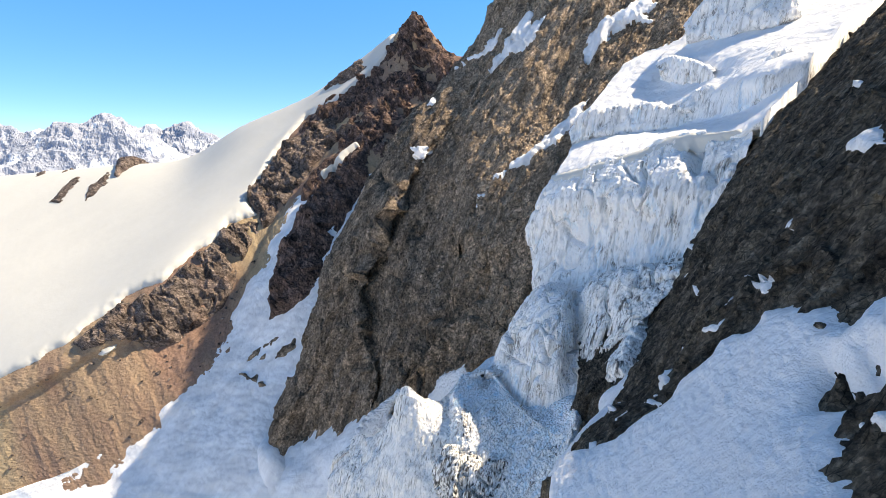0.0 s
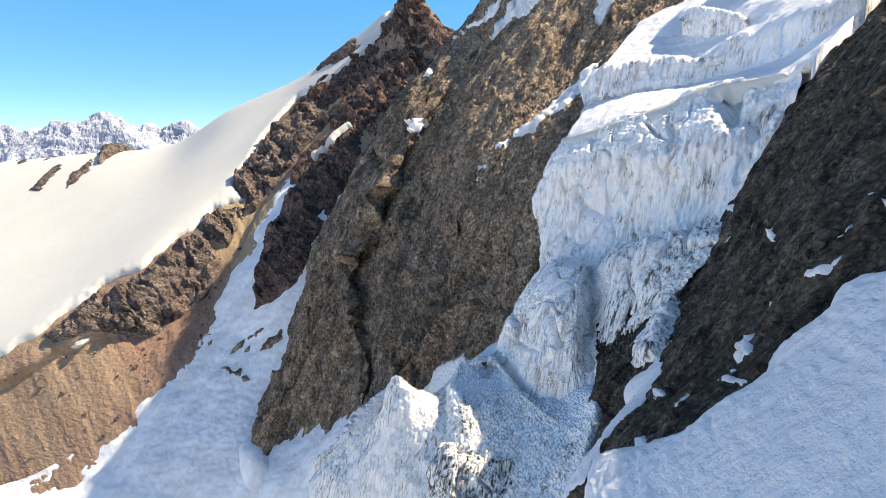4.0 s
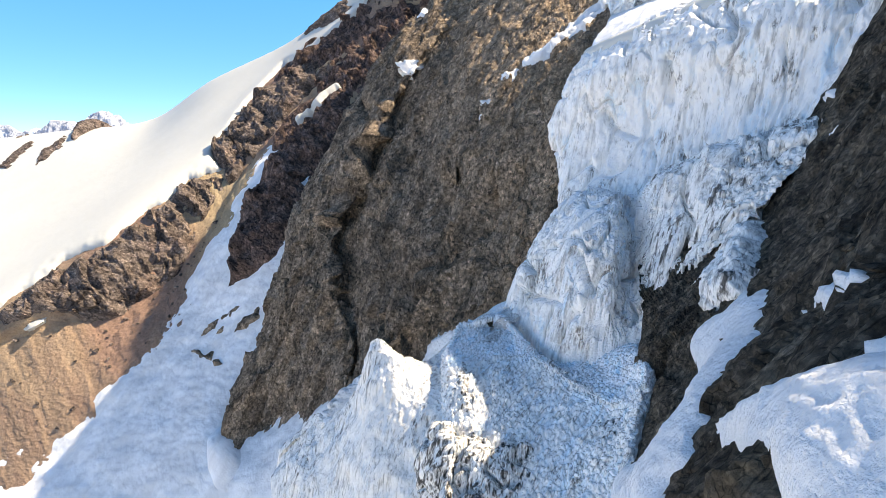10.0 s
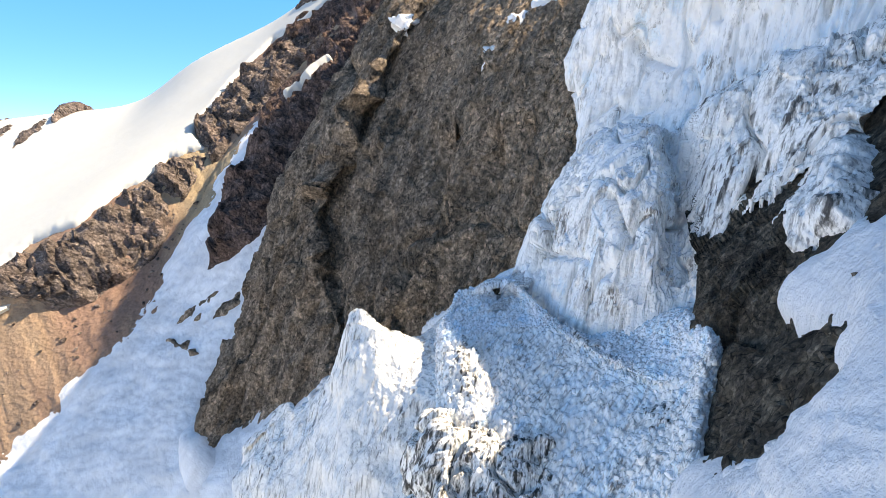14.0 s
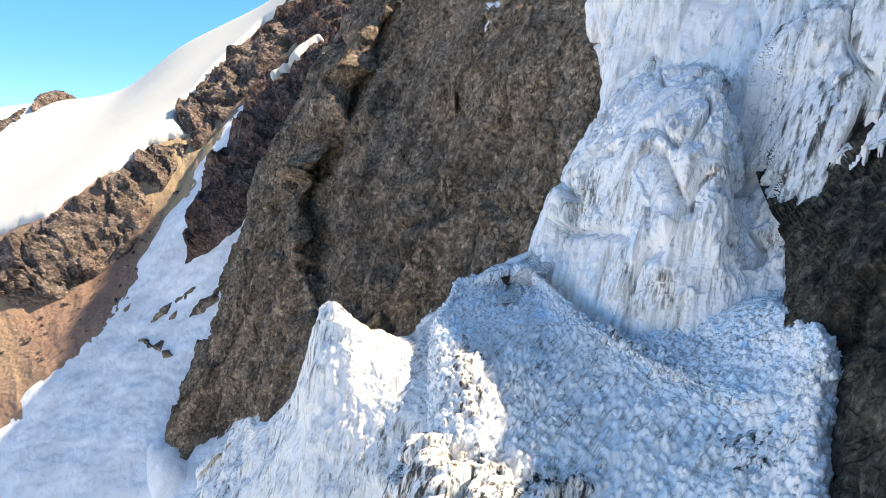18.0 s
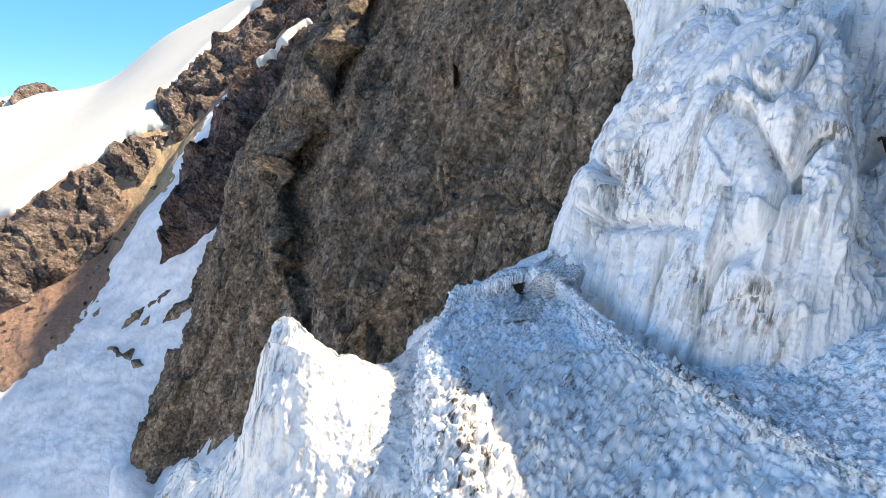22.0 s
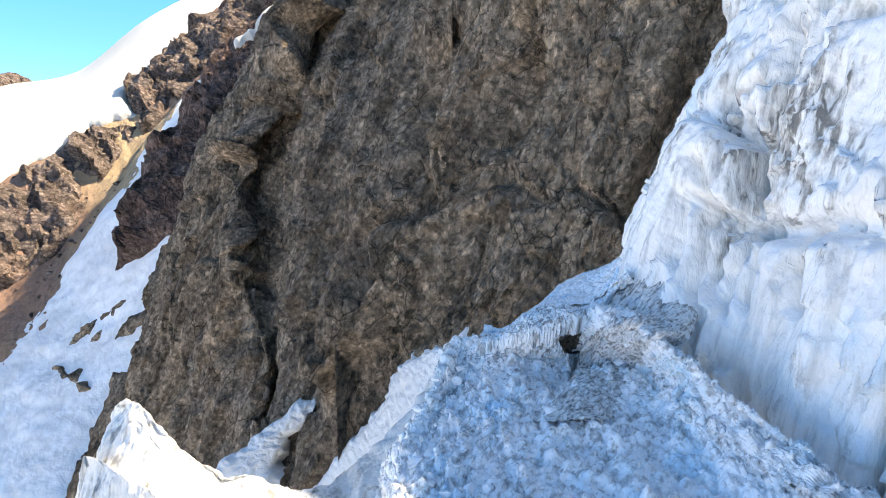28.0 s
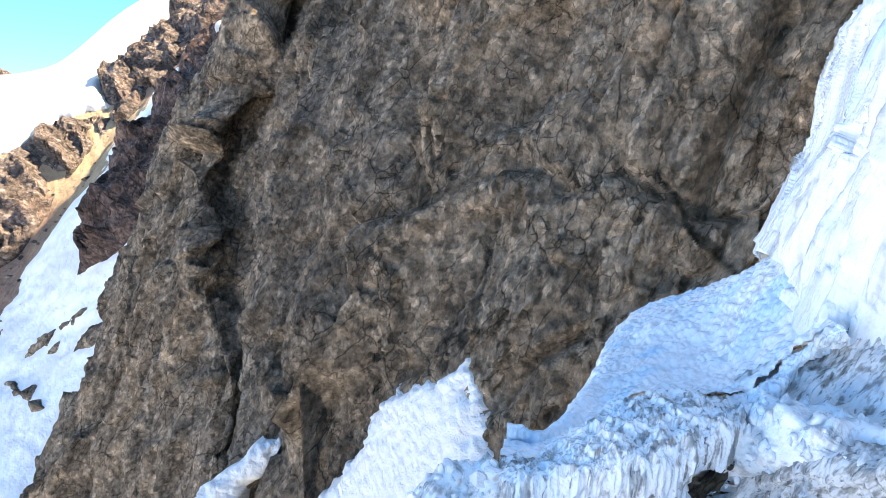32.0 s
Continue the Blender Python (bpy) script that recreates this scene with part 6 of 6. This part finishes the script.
for lines, label in ((RANGE_A, "far snow-streaked mountain massif painted blue with haze"), (RANGE_B, "hazy far range with snowy peaks"), (RANGE_C, "distant mountain chain on the skyline, paled by painted haze")):
    landform("far_mountain", lines, 260, 140, far_relief, HAZED_FAR_ROCK, label, "mountain", False, 200, "")

# snow basin below the ridges, out to the horizon; assumed, added to bounce light
xs, ys = np.meshgrid(np.sinh(np.linspace(-6, 6, 200)) / np.sinh(6) * 20000, np.sinh(np.linspace(-6, 6, 200)) / np.sinh(6) * 20000)
basin = np.stack([xs, ys, -60 + 0 * xs], -1)
basin[..., 2] += 50 * fbm(basin / 700, 3) - 160 * np.clip(np.hypot(xs, ys) / 1500 - 0.5, 0, 1)
me = mesh_of("ground", basin, None, True)
me.materials.append(FIELD_SNOW)
tagged(new("ground", me), "assumed snow basin below the mountain ridges", "ground", "", "structure")


# ---- crags and snow on the landforms ----
def size_of(outline, lines):
    """The side in metres of a square as large as the outline."""
    o = np.asarray(outline)
    box = sheet(lines, np.array([o[:, 0].min(), o[:, 0].max()]), np.array([o[:, 1].min(), o[:, 1].max()]))
    o = (o - o.min(0)) / (o.max(0) - o.min(0)) * np.array([np.linalg.norm(box[0, 1] - box[0, 0]), np.linalg.norm(box[1, 0] - box[0, 0])])
    return float(np.sqrt(abs((o[:, 0] * np.roll(o[:, 1], -1) - np.roll(o[:, 0], -1) * o[:, 1]).sum()) / 2))


band = thing("rock_band", "grey and red-brown rock band under the snowfield edge", "rock band")
cover("crag", MASSIF, BAND_OUTLINE, 0.8, BAND_ROCK, "", "", 1.8, 2.0, 1.5, 9.0, crag_relief, 4.0, False, "", "", band, 6)
peak = thing("red_peak", "jagged red-brown rock peak with snow on its shoulder", "rock peak")
cover("buttress", MASSIF, PEAK_OUTLINE, 0.8, RED_ROCK, "", "", 0.6, 2.0, 1.5, 9.0, crag_relief, 4.0, False, "", "", peak, 4)
cover("buttress", MASSIF, SPUR_OUTLINE, 0.8, RED_ROCK, "", "", 2.0, 2.0, 1.2, 7.0, crag_relief_small, 3.0, False, "", "", peak)
cover("snowfield", MASSIF, FIELD_OUTLINE, 1.3, FIELD_SNOW, "smooth sunlit snowfield sloping below the skyline ridge", "snowfield", 2.2, 2.0, 1.6, 5.0, None, 5.0, True, "structure")
for k, outline in enumerate(FIELD_ROCKS):
    cover("rock_outcrop", MASSIF, outline, 0.8, BAND_ROCK, "brown rock outcrop breaking through the sunlit snowfield", "rock outcrop", 6.5 if k == 0 else 3.0, 1.6, 0.8 if k == 0 else 1.4, 4.0, crag_relief_small, 3.0, False, "", "outcrops in the snowfield")
for outline in RIBS:
    rib = thing("rock_rib", "dark red-brown rock rib standing out of the glacier", "rock rib")
    cover("slab", GLACIER, outline, 0.6, RED_ROCK, "", "", 4.0, 2.5, 0.9, 5.0, crag_relief, 3.0, False, "", "", rib, 4)
for outline in RIDGE_SNOW:
    cover("snow_patch", MASSIF, outline, 0.5, FIELD_SNOW, "narrow white snow streak on the red rock shoulder", "snow patch", 5.0, 1.2, 0.5, 4.0, None, 3.0, True, "", "snow streaks on the red rock")
for outline in OUTCROPS:
    cover("rock_outcrop", GLACIER, outline, 0.4, WALL_ROCK, "small dark rock outcrop poking through the glacier", "rock outcrop", 1.2, 1.2, 0.7, 3.0, right_relief, 1.2, False, "", "outcrops on the glacier")
cover("snow_brim", CLIFF, [(0.0, 0.12), (0.0, 0.96), (0.1, 0.96), (0.16, 0.6), (0.14, 0.12)], 0.35, FIELD_SNOW, "", "", 0.7, 0.8, 0.5, 3.0, None, 1.5, True, "", "", cliff)
for outline in APRON_ROCKS:
    cover("grit_patch", APRON, outline, 0.12, BLACK_ICE, "patch of dark grit melting out of the rubble ice", "grit patch", 0.2, 0.4, 0.8, 1.0, chunk_relief, 0.4, True, "", "grit patches on the rubble ice")
for outline in CREVASSED:
    bank = thing("ice_bank", "crevassed ice bank streaked with black grit below the fin", "ice bank")
    cover("ice_lobe", APRON, outline, 0.15, BLACK_ICE, "", "", 2.0, 0.9, 0.7, 2.0, crevassed_relief, 1.2, True, "", "", bank, 3)
for outline in ICE_BANKS:
    bank = thing("ice_bank", "dirt-streaked ice bank hanging against the black rock", "ice bank")
    cover("ice_lobe", RIGHT, outline, 0.18, DIRTY_ICE, "", "", 2.4, 0.9, 0.6, 2.0, ice_relief_small, 1.2, True, "", "", bank, 3)
for outline in WALL_SNOW:
    s = min(size_of(outline, WALL) / 12, 1)
    cover("snow_patch", WALL, outline, 0.35, SNOW, "thin snow patch on a ledge of the rock wall", "snow patch", 0.9 + 0.5 * s, 0.4 + 0.5 * s, 0.2 + 0.6 * s, 4.0, None, 2.0, True, "", "snow patches on the rock wall", base=wall_relief)
for outline in FOOT_SNOW:
    bank = thing("snow_bank", "rippled white snow bank at the foot of the rock wall", "snow bank", "snow banks under the rock wall")
    cover("snow_drift", WALL, outline, 0.16, NEAR_SNOW, "", "", 0.8, 0.6, 0.5, 1.2, penitent_relief, 2.0, True, "", "", bank, 2)
cover("snow_bank", WALL, LAP_SNOW, 0.5, SNOW, "grey-white glacier snow lapping the foot of the rock wall", "snow bank", 4.2, 2.4, 0.6, 5.0, None, 4.0, True, "", "snow banks under the rock wall")
cover("snow_bank", CONE, [(0.1, 0.04), (0.9, 0.03), (0.93, 0.5), (0.96, 1.0), (0.04, 1.0), (0.06, 0.5)], 0.2, NEAR_SNOW, "narrow snow cone hung before a gully mouth of the rock wall", "snow bank", 1.0, 0.9, 1.2, 2.5, ripple_relief, 4.0, True, "", "snow banks under the rock wall")
for outline in RIGHT_ROCKS:
    cover("rock_outcrop", RIGHT, outline, 0.2, RIGHT_ROCK, "black rock hole melted through the snow tongue", "rock outcrop", 1.9, 0.5, 0.4, 2.0, None, 1.0, False, "", "outcrops in the snow tongue")
for outline in RIGHT_SNOW:
    s = min(size_of(outline, RIGHT) / 12, 1)
    label = "shaded blue-white snow patch on the black rock slope"
    if s == 1:
        tongue = thing("snow_tongue", "broad rippled snow tongue lying on the black rock slope", "snow tongue", "snow patches on the rock slope")
        cover("snow_sheet", RIGHT, outline, 0.25, NEAR_SNOW, "", "", 1.5, 1.4, 0.3, 2.5, penitent_relief, 1.6, True, "", "", tongue, 3)
    else:
        cover("snow_patch", RIGHT, outline, 0.25, NEAR_SNOW, label, "snow patch", 0.35 + 0.9 * s, 0.3 + s, 0.25 + 0.5 * s, 1.6, None, 1.6, True, "", "snow patches on the rock slope", base=right_relief)


# ---- loose pieces: stones, ice blocks, icicles ----
def chunk_mesh(name, seed, material, flat=0.7, smooth=False):
    """A broken lump about one metre across."""
    rs = random.Random(seed)
    bm = bmesh.new()
    bmesh.ops.create_icosphere(bm, subdivisions=2, radius=0.5)
    tilt = [Vector((rs.uniform(-1, 1), rs.uniform(-1, 1), rs.uniform(-1, 1))).normalized() for _ in range(14)]
    cut = [rs.uniform(0.22, 0.38) for _ in tilt]
    for v in bm.verts:
        for t, c in zip(tilt, cut):
            over = v.co.dot(t) - c
            if over > 0:
                v.co -= t * over
        v.co.z *= flat
    me = bpy.data.meshes.new(name)
    bm.to_mesh(me)
    bm.free()
    for p in me.polygons:
        p.use_smooth = smooth
    me.materials.append(material)
    return me


def icicle_mesh(seed):
    rs = random.Random(seed)
    bm = bmesh.new()
    rings = []
    for k in range(6):
        r = 0.09 * (1 - k / 5) ** 0.8 * rs.uniform(0.85, 1.15) + 0.004
        rings.append([bm.verts.new((r * math.cos(a) + 0.01 * k * rs.uniform(-1, 1), r * math.sin(a), -k / 5)) for a in (i * math.tau / 7 for i in range(7))])
    for lower, upper in zip(rings[1:], rings[:-1]):
        for i in range(7):
            bm.faces.new((upper[i], upper[(i + 1) % 7], lower[(i + 1) % 7], lower[i]))
    bm.faces.new(rings[0])
    me = bpy.data.meshes.new("icicle")
    bm.to_mesh(me)
    bm.free()
    me.materials.append(ICE)
    return me


def on_sheet(lines, u, v, relief, lift=0.0):
    """The place on a landform's broken surface at the sheet coordinates u, v."""
    us, vs = np.array([u - 0.003, u, u + 0.003]), np.array([v - 0.003, v, v + 0.003])
    g = sheet(lines, us, vs)
    h = relief(g, np.stack(np.meshgrid(us, vs), -1))[1, 1] + lift
    return Vector(g[1, 1] + normals(g)[1, 1] * h)


def scatter(parent, name, meshes, lines, relief, count, area, sizes, seed, sink=0.15):
    """Lumps of a landform, each an object of its own, inside an area (u0, v0, u1, v1) of its sheet."""
    rs = random.Random(seed)
    for _ in range(count):
        u, v = rs.uniform(area[0], area[2]), rs.uniform(area[1], area[3])
        size = sizes[0] * (sizes[1] / sizes[0]) ** (rs.random() ** 2.2)
        ob = new(name, rs.choice(meshes))
        ob.parent = parent
        ob.matrix_local = Matrix.LocRotScale(on_sheet(lines, u, v, relief, size * sink), Euler((rs.uniform(-0.5, 0.5), rs.uniform(-0.5, 0.5), rs.uniform(0, 6.3))),
                                             (size * rs.uniform(0.8, 1.3), size * rs.uniform(0.8, 1.3), size * rs.uniform(0.7, 1.1)))


def rubble(name, bed, count, sizes, material, seed, parent):
    """Countless small lumps lying on a bed, in one mesh."""
    rs = np.random.RandomState(seed)
    bm = bmesh.new()
    bmesh.ops.create_icosphere(bm, subdivisions=2, radius=0.5)
    ball = np.array([v.co[:] for v in bm.verts])
    tris = np.array([[v.index for v in f.verts] for f in bm.faces])
    bm.free()
    co = np.empty(len(bed.data.vertices) * 3)
    bed.data.vertices.foreach_get("co", co)
    at = co.reshape(-1, 3)[rs.choice(len(co) // 3, count, replace=False)]
    size = sizes[0] * (sizes[1] / sizes[0]) ** (rs.rand(count, 1, 1) ** 1.8)
    shape = ball[None] * rs.uniform(0.7, 1.3, (count, 1, 3)) * np.array([1, 1, 1.5]) * (1 + 0.9 * rs.uniform(-0.5, 0.5, (count, len(ball), 1)))
    shape[..., :2] *= (1.15 - 0.75 * shape[..., 2:])
    turn = rs.uniform(0, math.tau, count)
    c, s = np.cos(turn)[:, None], np.sin(turn)[:, None]
    shape = np.stack([shape[..., 0] * c - shape[..., 1] * s, shape[..., 0] * s + shape[..., 1] * c, shape[..., 2]], -1)
    verts = (at[:, None] + shape * size).reshape(-1, 3)
    faces = (tris[None] + (np.arange(count) * len(ball))[:, None, None]).reshape(-1, 3)
    me = bpy.data.meshes.new(name)
    me.from_pydata(verts.tolist(), [], faces.tolist())
    me.shade_smooth()
    me.materials.append(material)
    ob = tagged(new(name, me), "", "", "", "stuff")
    ob.parent = parent


STONES = [chunk_mesh("boulder", 20 + k, BAND_ROCK) for k in range(6)]
DARK_STONES = [chunk_mesh("stone", 40 + k, RIGHT_ROCK) for k in range(6)]
BLOCKS = [chunk_mesh("ice_block", 60 + k, BLOCK_ICE, 0.85) for k in range(6)]
scatter(scree, "boulder", STONES, MASSIF, massif_relief, 170, (0.5, 0.14, 0.84, 0.55), (0.5, 2.2), 1)
scatter(slope, "stone", DARK_STONES, RIGHT, right_relief, 160, (0.02, 0.3, 0.45, 0.72), (0.25, 1.1), 2)
scatter(apron, "ice_block", BLOCKS, APRON, chunk_relief, 280, (0.12, 0.16, 0.66, 0.48), (0.12, 0.6), 3)
scatter(fall, "ice_block", BLOCKS, APRON, chunk_relief, 160, (0.1, 0.52, 0.9, 0.8), (0.2, 0.9), 4)
for k in range(46):
    u, v = 0.985 - 0.02 * random.random(), 0.70 + 0.25 * k / 46
    ob = new("icicle", icicle_mesh(k % 7)) if k < 7 else new("icicle", bpy.data.objects[f"icicle.{k % 7:03d}" if k % 7 else "icicle"].data)
    ob.parent = pillar
    ob.matrix_local = Matrix.LocRotScale(on_sheet(SERAC, u, v, serac_relief, 0.1), None, (random.uniform(1.2, 2.6),) * 2 + (random.uniform(0.7, 2.2),))
rubble("small_rubble", bed, 5200, (0.06, 0.2), SHADE_BLUE_ICE, 11, apron)
rubble("small_rubble", chute, 1800, (0.14, 0.5), FALL_ICE, 12, fall)
